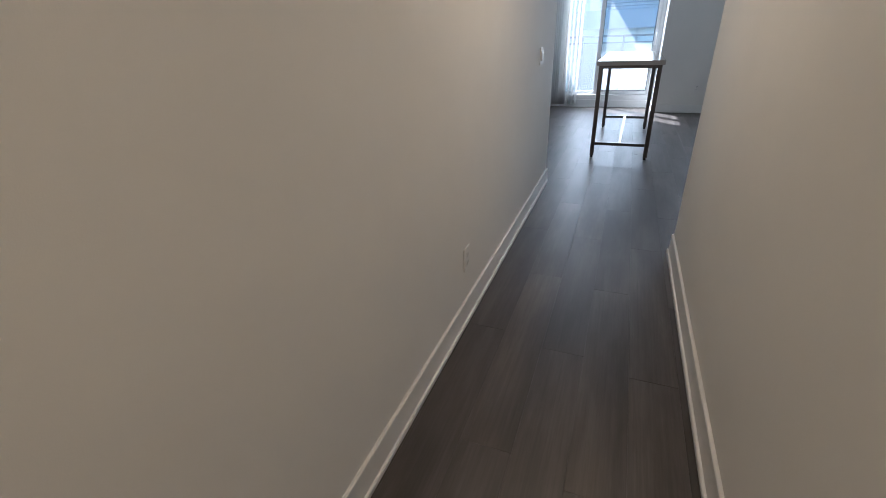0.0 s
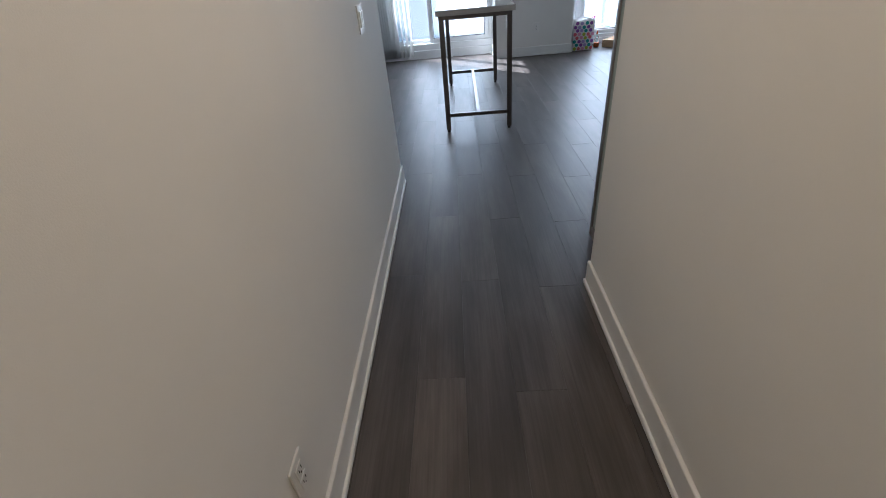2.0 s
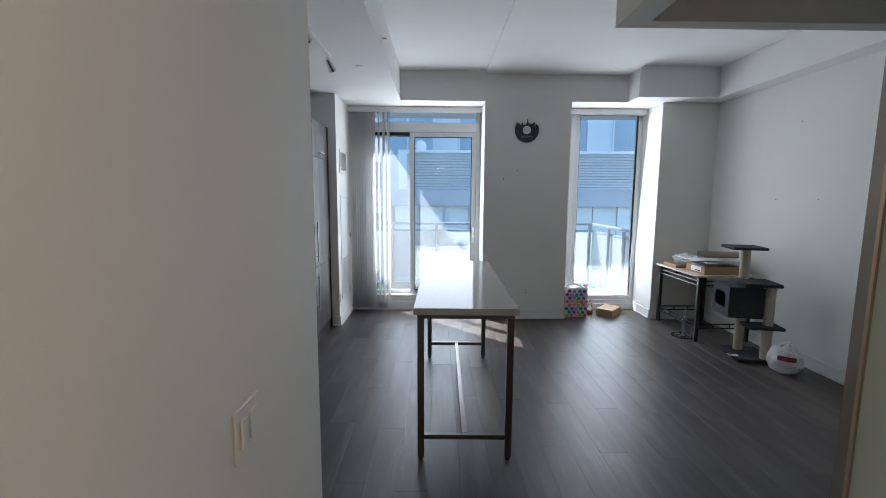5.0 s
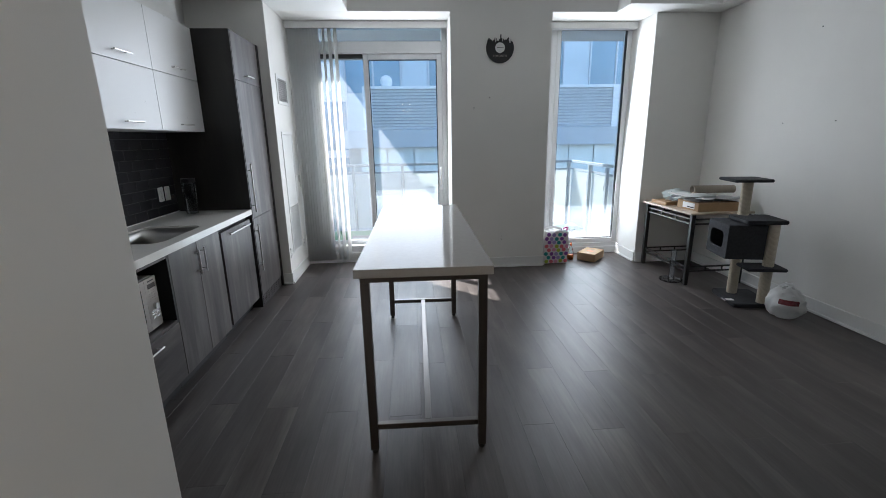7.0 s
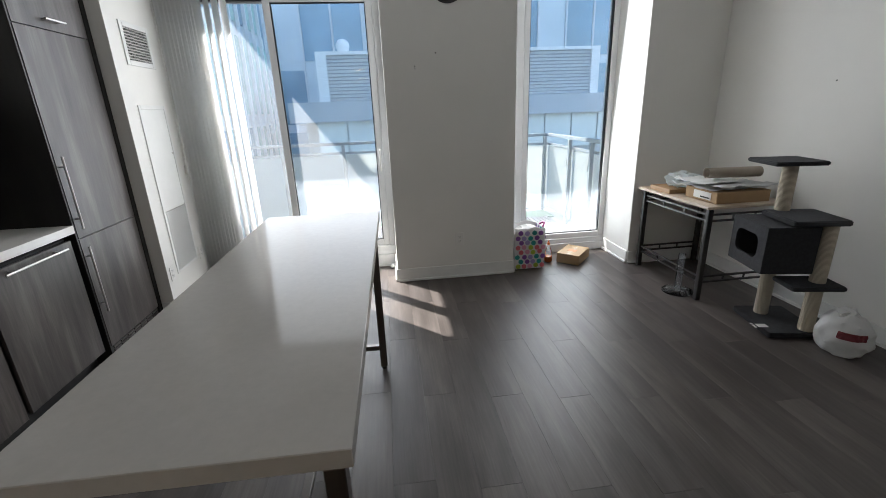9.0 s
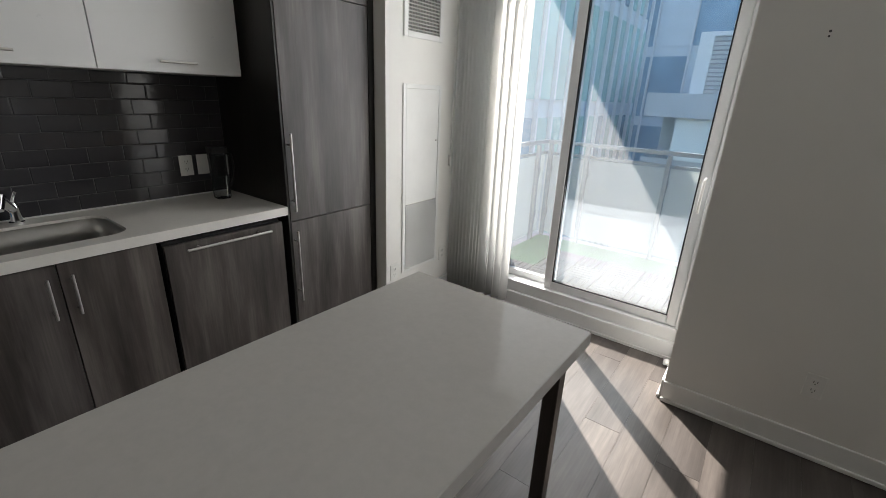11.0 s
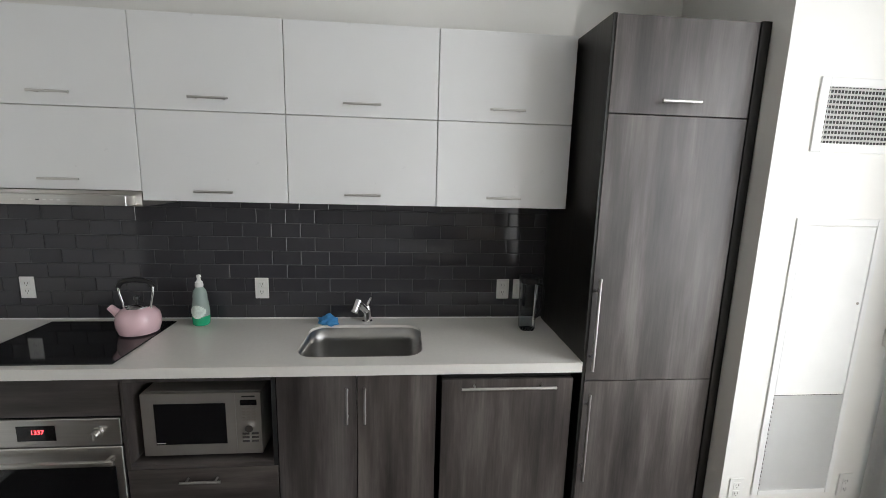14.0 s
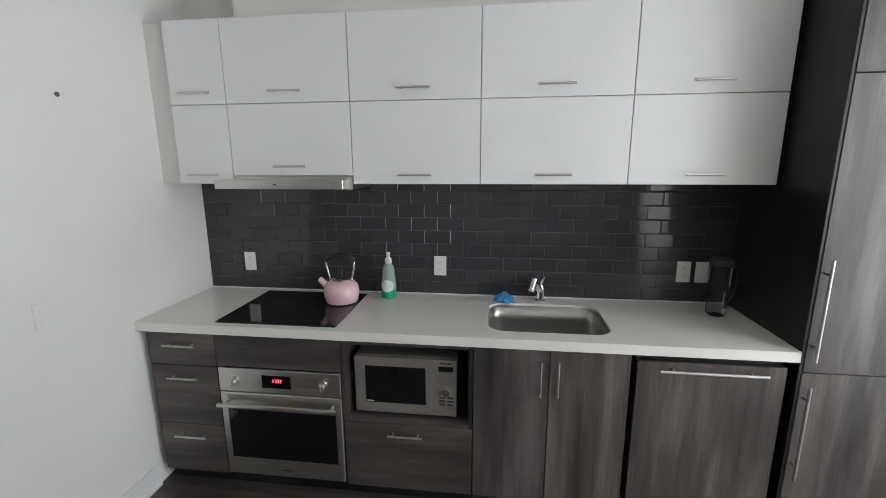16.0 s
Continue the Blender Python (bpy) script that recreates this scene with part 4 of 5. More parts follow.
M_CLEARPL = pane_glass("clear_plastic", (0.86, 0.92, 0.90), dirt=.08)
M_SOAPG = plain("green_soap", (0.02, 0.42, 0.20), 0.15, vary=.06)
M_LABEL = plain("pale_green_label", (0.72, 0.82, 0.74), 0.45, vary=.15, scale=60)
SX, SY, SZ = -1.995, 5.235, W_TOP + .0005
s = thing("soap_bottle", (SX, SY, SZ), "clear dish soap bottle with green liquid, half full", "soap bottle")
bm = bmesh.new()
lathe(bm, [(.0425, SZ + .052), (.043, SZ + .075), (.040, SZ + .110), (.035, SZ + .140), (.035, SZ + .160), (.030, SZ + .185), (.018, SZ + .203), (.015, SZ + .212)], 28, (SX, SY, 0))
part("bottle", bm, frosted("milky_green_plastic", (0.42, 0.52, 0.47), 0.35, 0.2), s, smooth=True)
bm = bmesh.new()
lathe(bm, [(.034, SZ), (.0405, SZ + .006), (.0425, SZ + .020), (.0425, SZ + .0518)], 28, (SX, SY, 0))
part("liquid", bm, M_SOAPG, s, "green soap", True)
bm = bmesh.new()
for a0 in range(-5, 5):
    a, b_ = radians(a0 * 11), radians(a0 * 11 + 11)
    hh = .036 * math.cos(radians(a0 * 15 + 7))
    vs = [bm.verts.new((SX + .0448 * math.cos(q), SY + .0448 * math.sin(q), z)) for q, z in ((a, SZ + .080 - hh), (b_, SZ + .080 - hh), (b_, SZ + .080 + hh), (a, SZ + .080 + hh))]
    bm.faces.new(vs)
lb = part("label", bm, M_LABEL, s, "pale green oval label")
lb.modifiers.new("thickness", 'SOLIDIFY').thickness = .0006
bm = bmesh.new()
lathe(bm, [(.019, SZ + .206), (.020, SZ + .212), (.019, SZ + .230), (.013, SZ + .236), (.009, SZ + .242), (.0085, SZ + .255), (.012, SZ + .258), (.010, SZ + .268), (.004, SZ + .270)], 20, (SX, SY, 0))
part("cap", bm, M_OUTLET, s, "white push-pull cap", True)


def lump(sx, sy, sz, seed, rough=.25, detail=2, centre=(0, 0, 0), scale=3.0, flat=None):
    """A crumpled rounded lump."""
    bm = bmesh.new()
    bmesh.ops.create_icosphere(bm, subdivisions=detail, radius=1)
    for v in bm.verts:
        d = v.co.normalized()
        f = 1 + rough * noise.noise(d * scale + Vector((seed, seed * 2, 0))) + rough * .5 * noise.noise(d * scale * 2.7 + Vector((0, seed, 3)))
        v.co = Vector((d.x * sx * f, d.y * sy * f, d.z * sz * f))
        if flat is not None and v.co.z < flat:
            v.co.z = flat
        v.co += Vector(centre)
    return bm


M_SPONGE = plain("blue_cloth", (0.06, 0.27, 0.55), 0.9, vary=.15, scale=60, relief=.6, grain=300)
single("dish_cloth", lump(.034, .050, .030, 3, .55, 3, (-1.985, 5.895, W_TOP + .0195), 2.0, -.019), M_SPONGE, "crumpled blue cloth lying behind the sink", "cloth", at=(-1.985, 5.9, W_TOP), smooth=True)

M_SMOKE = pane_glass("clear_jug_plastic", (0.80, 0.83, 0.85), dirt=.04)
JX, JY, JZ = -1.905, 6.975, W_TOP + .0005
j = thing("water_jug", (JX, JY, JZ), "clear water filter jug with a black lid", "jug")
bm = bmesh.new()
r0 = rounded(-.042, .042, -.046, .036, .025, 5)
rings = []
for z, g in ((.0, .9), (.01, 1.0), (.24, 1.12), (.262, 1.14)):
    rings.append([bm.verts.new((JX + x * g, JY + y * g, JZ + z)) for x, y in r0])
for a, b_ in zip(rings, rings[1:]):
    for q in range(len(a)):
        bm.faces.new((a[q], a[(q + 1) % len(a)], b_[(q + 1) % len(a)], b_[q]))
bm.faces.new(rings[0][::-1])
bm.faces.new(rings[-1])
part("body", bm, M_SMOKE, j, smooth=True)
part("filter", boxes((JX - .028, JX + .028, JY - .032, JY + .022, JZ + .125, JZ + .255), bevel=.01), M_BLACKPL, j, "dark filter insert")
bm = slab(bmesh.new(), [(JX + x * 1.16, JY + y * 1.16) for x, y in r0], JZ + .2625, JZ + .292)
part("lid", bm, M_BLACKPL, j, "black lid")
bm = bmesh.new()
bent(bm, [(JX, JY + .037, JZ + .255), (JX + .004, JY + .066, JZ + .245), (JX + .008, JY + .072, JZ + .20), (JX + .008, JY + .068, JZ + .12), (JX + .004, JY + .050, JZ + .075), (JX, JY + .036, JZ + .065)], .010, 10)
part("handle", bm, M_BLACKPL, j, "black handle", True)

# ---- wall with the grille ----
v = thing("air_grille", (PANEL_X, 8.14, 1.88), "white metal air grille with dark slots", "vent")
part("frame", boxes((PANEL_X, PANEL_X + .008, 7.943, 7.983, 1.885, 2.176), (PANEL_X, PANEL_X + .008, 8.300, 8.338, 1.885, 2.176), (PANEL_X, PANEL_X + .008, 7.983, 8.300, 1.885, 1.920), (PANEL_X, PANEL_X + .008, 7.983, 8.300, 2.141, 2.176), bevel=.002, seg=1), M_TRIM, v)
part("backing", boxes((PANEL_X + .0003, PANEL_X + .0012, 7.983, 8.300, 1.920, 2.141)), M_SLOT, v)
for i in range(11):
    z = 1.929 + i * .0198
    bm = bmesh.new()
    q = [bm.verts.new(c) for c in ((PANEL_X + .0085, 7.983, z), (PANEL_X + .0085, 8.300, z), (PANEL_X + .002, 8.300, z + .0095), (PANEL_X + .002, 7.983, z + .0095))]
    bmesh.ops.solidify(bm, geom=[bm.faces.new(q)], thickness=.0015)
    part("slat", bm, M_OUTLET, v)
for i in range(21):
    y = 7.992 + i * .0152
    part("fin", boxes((PANEL_X + .0013, PANEL_X + .0019, y, y + .003, 1.920, 2.141)), M_OUTLET, v)

p = thing("access_panel", (PANEL_X, 8.14, .30), "white wall access panel with a louvred lower part", "access panel")
part("frame", boxes((PANEL_X, PANEL_X + .007, 7.940, 7.972, .300, 1.612), (PANEL_X, PANEL_X + .007, 8.318, 8.345, .300, 1.612), (PANEL_X, PANEL_X + .007, 7.972, 8.318, .300, .325), (PANEL_X, PANEL_X + .007, 7.972, 8.318, 1.582, 1.612), bevel=.002, seg=1), M_TRIM, p)
part("door", boxes((PANEL_X + .0005, PANEL_X + .0045, 7.974, 8.316, .815, 1.579), bevel=.001, seg=1), M_TRIM, p)
part("lock", tube(bmesh.new(), (PANEL_X + .0046, 8.295, 1.24), (PANEL_X + .007, 8.295, 1.24), .006, 12), M_ALU, p)
part("backing", boxes((PANEL_X + .0003, PANEL_X + .001, 7.973, 8.317, .326, .806)), M_SLOT, p)
for i in range(22):
    z = .329 + i * .0217
    bm = bmesh.new()
    q = [bm.verts.new(c) for c in ((PANEL_X + .010, 7.974, z), (PANEL_X + .010, 8.316, z), (PANEL_X + .002, 8.316, z + .0195), (PANEL_X + .002, 7.974, z + .0195))]
    bmesh.ops.solidify(bm, geom=[bm.faces.new(q)], thickness=.002)
    part("slat", bm, M_TRIM, p)

c = thing("blind_cord_holder", (PANEL_X, 8.47, 1.05), "small white cord holder with a bead chain", "blind cord")
part("clip", boxes((PANEL_X, PANEL_X + .022, 8.462, 8.482, 1.04, 1.12), bevel=.003, seg=1), M_OUTLET, c)
bm = bmesh.new()
bent(bm, [(PANEL_X + .015, 8.480, 2.70), (PANEL_X + .014, 8.478, 1.10), (PANEL_X + .014, 8.472, .985), (PANEL_X + .016, 8.466, 1.10), (PANEL_X + .016, 8.484, 2.70)], .0022, 6)
part("chain", bm, M_OUTLET, c, "white bead chain", True)

# ---- pier ----
CX, CZ = .949, 2.435
k = thing("wall_clock", (CX, PIER_Y, CZ), "black record wall clock cut as a city skyline", "clock")
bm = bmesh.new()
random.seed(3)
R = .150
pts = [(R * math.sin(a), -R * math.cos(a)) for a in [radians(-112 + 224 * i / 40) for i in range(41)]]
sky_line, x = [], pts[-1][0]
while x > pts[0][0] + .012:
    h_ = .072 + random.uniform(-.022, .032) + (.045 if abs(x - .012) < .006 else 0)
    w_ = random.uniform(.005, .014)
    sky_line += [(x, h_), (x - w_, h_)]
    x -= w_
outline = pts + [(a, b_) for a, b_ in sky_line if a > pts[0][0]]
lo = [bm.verts.new((CX + a, PIER_Y - .010, CZ + b_)) for a, b_ in outline]
f_ = bm.faces.new(lo)
got = bmesh.ops.extrude_face_region(bm, geom=[f_])
bmesh.ops.translate(bm, verts=[q for q in got["geom"] if isinstance(q, bmesh.types.BMVert)], vec=(0, .004, 0))
part("record", bm, M_BLACKPL, k, "glossy black record")
M_DIAL = plain("white_dial", (0.75, 0.75, 0.73), .5)
part("dial", tube(bmesh.new(), (CX, PIER_Y - .0105, CZ + .004), (CX, PIER_Y - .013, CZ + .004), .052, 32), M_DIAL, k, "white dial")
part("movement", boxes((CX - .028, CX + .028, PIER_Y - .006, PIER_Y - .0005, CZ - .025, CZ + .03)), M_BLACKPL, k)
part("hour_hand", boxes((CX - .034, CX + .002, PIER_Y - .0145, PIER_Y - .0135, CZ + .002, CZ + .006)), M_BLACKPL, k)
part("minute_hand", boxes((CX - .002, CX + .044, PIER_Y - .016, PIER_Y - .015, CZ + .002, CZ + .005)), M_BLACKPL, k)


def lettering(parent, text, m, size, material, name="lettering"):
    cu = bpy.data.curves.new(name, 'FONT')
    cu.body, cu.size, cu.extrude, cu.align_x, cu.align_y = text, size, .0004, 'CENTER', 'CENTER'
    tmp = bpy.data.objects.new(name, cu)
    scene.collection.objects.link(tmp)
    me = bpy.data.meshes.new_from_object(tmp.evaluated_get(bpy.context.evaluated_depsgraph_get()))
    bpy.data.objects.remove(tmp)
    me.transform(Matrix.Translation(-root_of(parent).location) @ m)
    me.materials.append(material)
    ob = new(name, me)
    ob.parent = parent
    return ob


lettering(k, "TORONTO", pose(CX, PIER_Y - .0106, CZ - .078, 90, 0, 0), .030, M_ALU)

M_NAIL = plain("dark_anchor", (.10, .10, .10), .6)


def anchor(x, y, z, axis, r=.005):
    d = {'y': Vector((0, -.004, 0)), 'x': Vector((-.004, 0, 0)), 'Y': Vector((0, .004, 0))}[axis]
    single("wall_anchor", tube(bmesh.new(), Vector((x, y, z)), Vector((x, y, z)) + d, r, 10), M_NAIL, "small dark screw anchor fixed in the wall", "wall anchor", at=(x, y, z))


anchor(.843, PIER_Y, 1.937, 'y', .006)
anchor(.671, PIER_Y, 1.840, 'y', .005)
anchor(.671, PIER_Y, 1.822, 'y', .004)
for y, z in ((6.832, 2.354), (7.067, 1.595), (6.559, 1.598)):
    anchor(RIGHT_X, y, z, 'x')
anchor(-1.281, KIT_Y, 1.986, 'Y', .010)
M_WHITEPL = plain("white_crumple", (.75, .75, .74), .6)
single("door_stopper", lump(.022, .03, .02, 7, .4, 2, (.375, 8.50, .02), 2.5, -.019), M_WHITEPL, "small white crumpled wedge by the balcony door", "door stop", at=(.375, 8.5, 0), smooth=True)

# ---- by the window ----
M_BAGW = plain("white_bag_fabric", (.74, .73, .74), .6, vary=.04, scale=30, relief=.2, grain=150)
DOTC = [plain("dot_" + n, c_, .6, vary=.05) for n, c_ in (("green", (.42, .52, .06)), ("teal", (.03, .32, .30)), ("coral", (.72, .16, .20)), ("purple", (.25, .09, .38)), ("pink", (.75, .35, .50)), ("lilac", (.40, .33, .62)))]
bx0, bx1, by0, by1, bh = 1.540, 1.838, 8.170, 8.440, .405
bag = thing("polka_dot_bag", (1.689, 8.305, 0), "white storage bag with colourful polka dots, stuffed open", "bag")
bm = bmesh.new()
n = 8
ring_at = []
for i, z in enumerate((.001, .06, .16, .26, bh)):
    g = .94 + .06 * z / bh
    base_ = []
    for (xa, ya), (xb, yb) in (((bx0, by0), (bx1, by0)), ((bx1, by0), (bx1, by1)), ((bx1, by1), (bx0, by1)), ((bx0, by1), (bx0, by0))):
        for q in range(n):
            t_ = q / n
            x, y = xa + (xb - xa) * t_, ya + (yb - ya) * t_
            wob = .006 * math.sin(7 * t_ + i * 2 + xa * 9)
            cx_, cy_ = (bx0 + bx1) / 2, (by0 + by1) / 2
            base_.append((cx_ + (x - cx_) * (g + wob), cy_ + (y - cy_) * (g + wob)))
    ring_at.append([bm.verts.new((x, y, z + (.012 * math.sin(x * 30) if z == bh else 0))) for x, y in base_])
for a, b_ in zip(ring_at, ring_at[1:]):
    for q in range(len(a)):
        bm.faces.new((a[q], a[(q + 1) % len(a)], b_[(q + 1) % len(a)], b_[q]))
bm.faces.new(ring_at[0][::-1])
body_ = part("sack", bm, M_BAGW, bag, smooth=True)
body_.modifiers.new("thickness", 'SOLIDIFY').thickness = .003
dd = 0
random.seed(8)
mx_, my_ = (bx0 + bx1) / 2, (by0 + by1) / 2
for face_ in range(2):
    for r_ in range(8):
        for q in range(5):
            u_ = .026 + q * .064 + (.032 if r_ % 2 else 0)
            z = .030 + r_ * .047 + random.uniform(-.005, .005)
            u_ += random.uniform(-.005, .005)
            if u_ > (.285 if face_ == 0 else .255):
                continue
            g = .94 + .06 * z / bh
            bm = bmesh.new()
            if face_ == 0:
                x, y = mx_ + (bx0 + u_ - mx_) * g, my_ + (by0 - my_) * (g + .008)
                tube(bm, (x, y + .005, z), (x, y - .0035, z), .0232, 16)
            else:
                x, y = mx_ + (bx1 - mx_) * (g + .008), my_ + (by0 + u_ - my_) * g
                tube(bm, (x - .005, y, z), (x + .0035, y, z), .0232, 16)
            part("dot", bm, DOTC[(dd * 7 + r_ * 2 + q) % 6], body_)
            dd += 1
part("contents", lump(.115, .10, .075, 5, .3, 3, (1.689, 8.305, .33), 2.5), M_WHITEPL, bag, "crumpled white contents", True)
bm = bmesh.new()
bent(bm, [(1.835, 8.25, .39), (1.862, 8.27, .425), (1.868, 8.32, .42), (1.84, 8.36, .395)], .008, 8)
part("ribbon", bm, plain("magenta_ribbon", (.55, .03, .28), .5), bag, "magenta ribbon handle", True)

M_ORANGE = plain("orange_liquid", (.75, .16, .03), .2, vary=.05)
b = thing("spray_bottle", (1.935, 8.33, 0), "small clear bottle with orange liquid", "bottle")
bm = bmesh.new()
lathe(bm, [(0.0330, 0.0012), (0.0396, 0.0118), (0.0396, 0.0649), (0.0363, 0.1003), (0.0220, 0.1475), (0.0110, 0.1711), (0.0110, 0.1864)], 24, (1.935, 8.33, 0))
part("bottle", bm, M_CLEARPL, b, smooth=True)
bm = bmesh.new()
lathe(bm, [(0.0308, 0.0047), (0.0369, 0.0130), (0.0369, 0.0614)], 24, (1.935, 8.33, 0))
part("liquid", bm, M_ORANGE, b, "orange liquid", True)
bm = bmesh.new()
lathe(bm, [(0.0132, 0.1794), (0.0132, 0.2006), (0.0066, 0.2053), (0.0066, 0.2218)], 16, (1.935, 8.33, 0))
part("cap", bm, M_ORANGE, b, smooth=True)

M_CARD = plain("brown_cardboard", (.42, .28, .15), .75, vary=.07, scale=12, relief=.15, grain=90)
b = thing("cardboard_box", (0, 0, 0), "small closed brown cardboard box on the floor", "box")
part("box", boxes((-.112, .112, -.160, .160, .001, .100), bevel=.003, seg=1), M_CARD, b)
part("tape", boxes((-.018, .018, -.1602, .1602, .1002, .1012)), plain("clear_tape", (.48, .34, .2), .25), b)
part("print", boxes((-.04, .04, -.05, .01, .1014, .102)), plain("orange_print", (.62, .22, .08), .6, vary=.5, scale=60), b, "faded orange print")
b.matrix_world = pose(2.20, 8.335, 0, 0, 0, -43)

# ---- desk ----
M_DESKTOP = wood("pale_maple_top", (.42, .34, .26), (.56, .47, .37), (.66, .57, .46), axis=1, rough=.4, relief=.1, fine=50)
d = thing("desk", (3.02, 7.63, 0), "small desk with pale wood top and black metal frame", "desk")
part("desktop", boxes((2.69, 3.355, 7.185, 8.095, .736, .757), bevel=.003, seg=1), M_DESKTOP, d, "pale wood top")
legs_ = [(2.74, 7.225), (2.74, 8.045), (3.315, 7.225), (3.315, 8.045)]
for x, y in legs_:
    part("leg", boxes((x - .02, x + .02, y - .02, y + .02, .001, .7355), bevel=.004, seg=1), M_BLACKMETAL, d)
for z0, z1 in ((.632, .694), (.142, .202)):
    for x in (2.74,):
        bm = boxes((x - .007, x + .007, 7.246, 8.024, z0, z0 + .014), (x - .007, x + .007, 7.246, 8.024, z1 - .014, z1))
        for q in (7.50, 7.77):
            box(bm, x - .005, x + .005, q - .005, q + .005, z0 + .014, z1 - .014)
        part("side_rail", bm, M_BLACKMETAL, d, "black ladder rail")
    for y in (7.225, 8.045):
        bm = boxes((2.761, 3.294, y - .007, y + .007, z0, z0 + .014), (2.761, 3.294, y - .007, y + .007, z1 - .014, z1))
        for q in (2.94, 3.12):
            box(bm, q - .005, q + .005, y - .005, y + .005, z0 + .014, z1 - .014)
        part("cross_rail", bm, M_BLACKMETAL, d, "black ladder rail")

b = thing("parcel_box", (3.02, 7.45, .757), "flat cardboard parcel with a white label on the desk", "box")
part("box", boxes((2.80, 3.24, 7.25, 7.60, .7575, .845), bevel=.004, seg=1), M_CARD, b)
part("label", boxes((2.797, 2.7995, 7.31, 7.50, .775, .832)), M_OUTLET, b, "white address label")
part("dark_print", boxes((2.795, 2.7968, 7.32, 7.42, .785, .795)), M_SLOT, b)
single("wooden_tray", boxes((2.73, 2.93, 7.70, 7.98, .7575, .795), bevel=.006), plain("tan_board", (.40, .25, .13), .6), "low tan wooden box on the desk", "box", at=(2.83, 7.84, .757))


def sheet(x0, x1, y0, y1, z, seed, bow=.02, n=10):
    """A buckled sheet of paper or film."""
    bm = bmesh.new()
    g = [[bm.verts.new((x0 + (x1 - x0) * i / n, y0 + (y1 - y0) * jj / n, z + bow * (.5 + noise.noise(Vector((i * .45, jj * .45, seed)))))) for jj in range(n + 1)] for i in range(n + 1)]
    for i in range(n):
        for jj in range(n):
            bm.faces.new((g[i][jj], g[i + 1][jj], g[i + 1][jj + 1], g[i][jj + 1]))
    return bm


for i, (a, mt, lab) in enumerate((((2.76, 3.22, 7.28, 7.66, .848, 1), M_OUTLET, "buckled white paper on the parcel"), ((2.82, 3.28, 7.24, 7.58, .868, 4), plain("grey_wrap", (.45, .45, .45), .5), "grey packing sheet on the parcel"), ((2.74, 3.10, 7.36, 7.70, .885, 8), M_WHITEPL, "loose white sheet on top of the pile"))):
    ob = single("paper_sheet", sheet(*a, bow=.022), mt, lab, "paper", at=(3.0, 7.45, a[4]), smooth=True)
    ob.modifiers.new("thickness", 'SOLIDIFY').thickness = .0015
bm = bmesh.new()
for r_, flip in ((.040, 1), (.034, -1)):
    ra = [bm.verts.new((2.86, 7.47 + r_ * math.cos(q * math.tau / 24), .958 + r_ * math.sin(q * math.tau / 24))) for q in range(24)]
    rb = [bm.verts.new((3.27, 7.42 + r_ * math.cos(q * math.tau / 24), .958 + r_ * math.sin(q * math.tau / 24))) for q in range(24)]
    for q in range(24):
        bm.faces.new((ra[q], ra[(q + 1) % 24], rb[(q + 1) % 24], rb[q]))
    if flip > 0:
        oa, ob_e = ra, rb
    else:
        for q in range(24):
            bm.faces.new((oa[q], oa[(q + 1) % 24], ra[(q + 1) % 24], ra[q]))
            bm.faces.new((ob_e[q], ob_e[(q + 1) % 24], rb[(q + 1) % 24], rb[q]))
single("cardboard_tube", bm, plain("grey_brown_card", (.33, .28, .23), .7), "grey-brown cardboard tube lying on the pile", "tube", at=(3.06, 7.45, .918), smooth=True)
M_FILM = frosted("clear_film", (.80, .84, .85), .55, .2)
single("plastic_wrap", lump(.13, .12, .065, 12, .55, 3, (2.90, 7.80, .860), 2.8, -.064), M_FILM, "crumpled clear plastic wrap on the desk", "plastic wrap", at=(2.9, 7.8, .796), smooth=True)

st = thing("acrylic_stand", (2.755, 7.375, 0), "clear acrylic tube stand with a round base", "stand")
M_ACRYL = pane_glass("clear_acrylic", (.92, .94, .95), dirt=.05)
bm = bmesh.new()
lathe(bm, [(.115, .001), (.118, .004), (.118, .012), (.115, .015)], 40, (2.70, 7.40, 0))
part("base", bm, M_ACRYL, st, smooth=True)
bm = bmesh.new()
lathe(bm, [(.026, .0155), (.026, .33)], 24, (2.70, 7.40, 0))
part("tube", bm, M_ACRYL, st, smooth=True)

# ---- cat tree ----
M_PLUSH = plain("dark_grey_plush", (.030, .031, .035), .95, vary=.3, scale=40, relief=.9, grain=420)


def sisal():
    m, nt, p = nodes_of("sisal_rope")
    w_ = nt.nodes.new("ShaderNodeTexWave")
    w_.bands_direction = 'Z'
    w_.inputs["Scale"].default_value = 42
    w_.inputs["Distortion"].default_value = .8
    w_.inputs["Detail"].default_value = 3
    link(nt, coords(nt), w_.inputs["Vector"])
    link(nt, ramp(nt, w_.outputs["Fac"], [(0, (.46, .39, .29)), (1, (.70, .63, .51))]), p.inputs["Base Color"])
    p.inputs["Roughness"].default_value = .85
    bump(nt, p, w_.outputs["Fac"], .6, .004)
    return m


M_SISAL = sisal()
ct = thing("cat_tree", (0, 0, 0), "dark grey plush cat tree with sisal posts", "cat tree")


def board(x0, x1, y0, y1, z0, z1):
    bm = slab(bmesh.new(), rounded(x0, x1, y0, y1, .02, 4), z0, z1)
    bmesh.ops.bevel(bm, geom=[e for e in bm.edges if abs(e.verts[0].co.z - e.verts[1].co.z) < 1e-6], offset=.006, segments=2, affect='EDGES')
    return bm


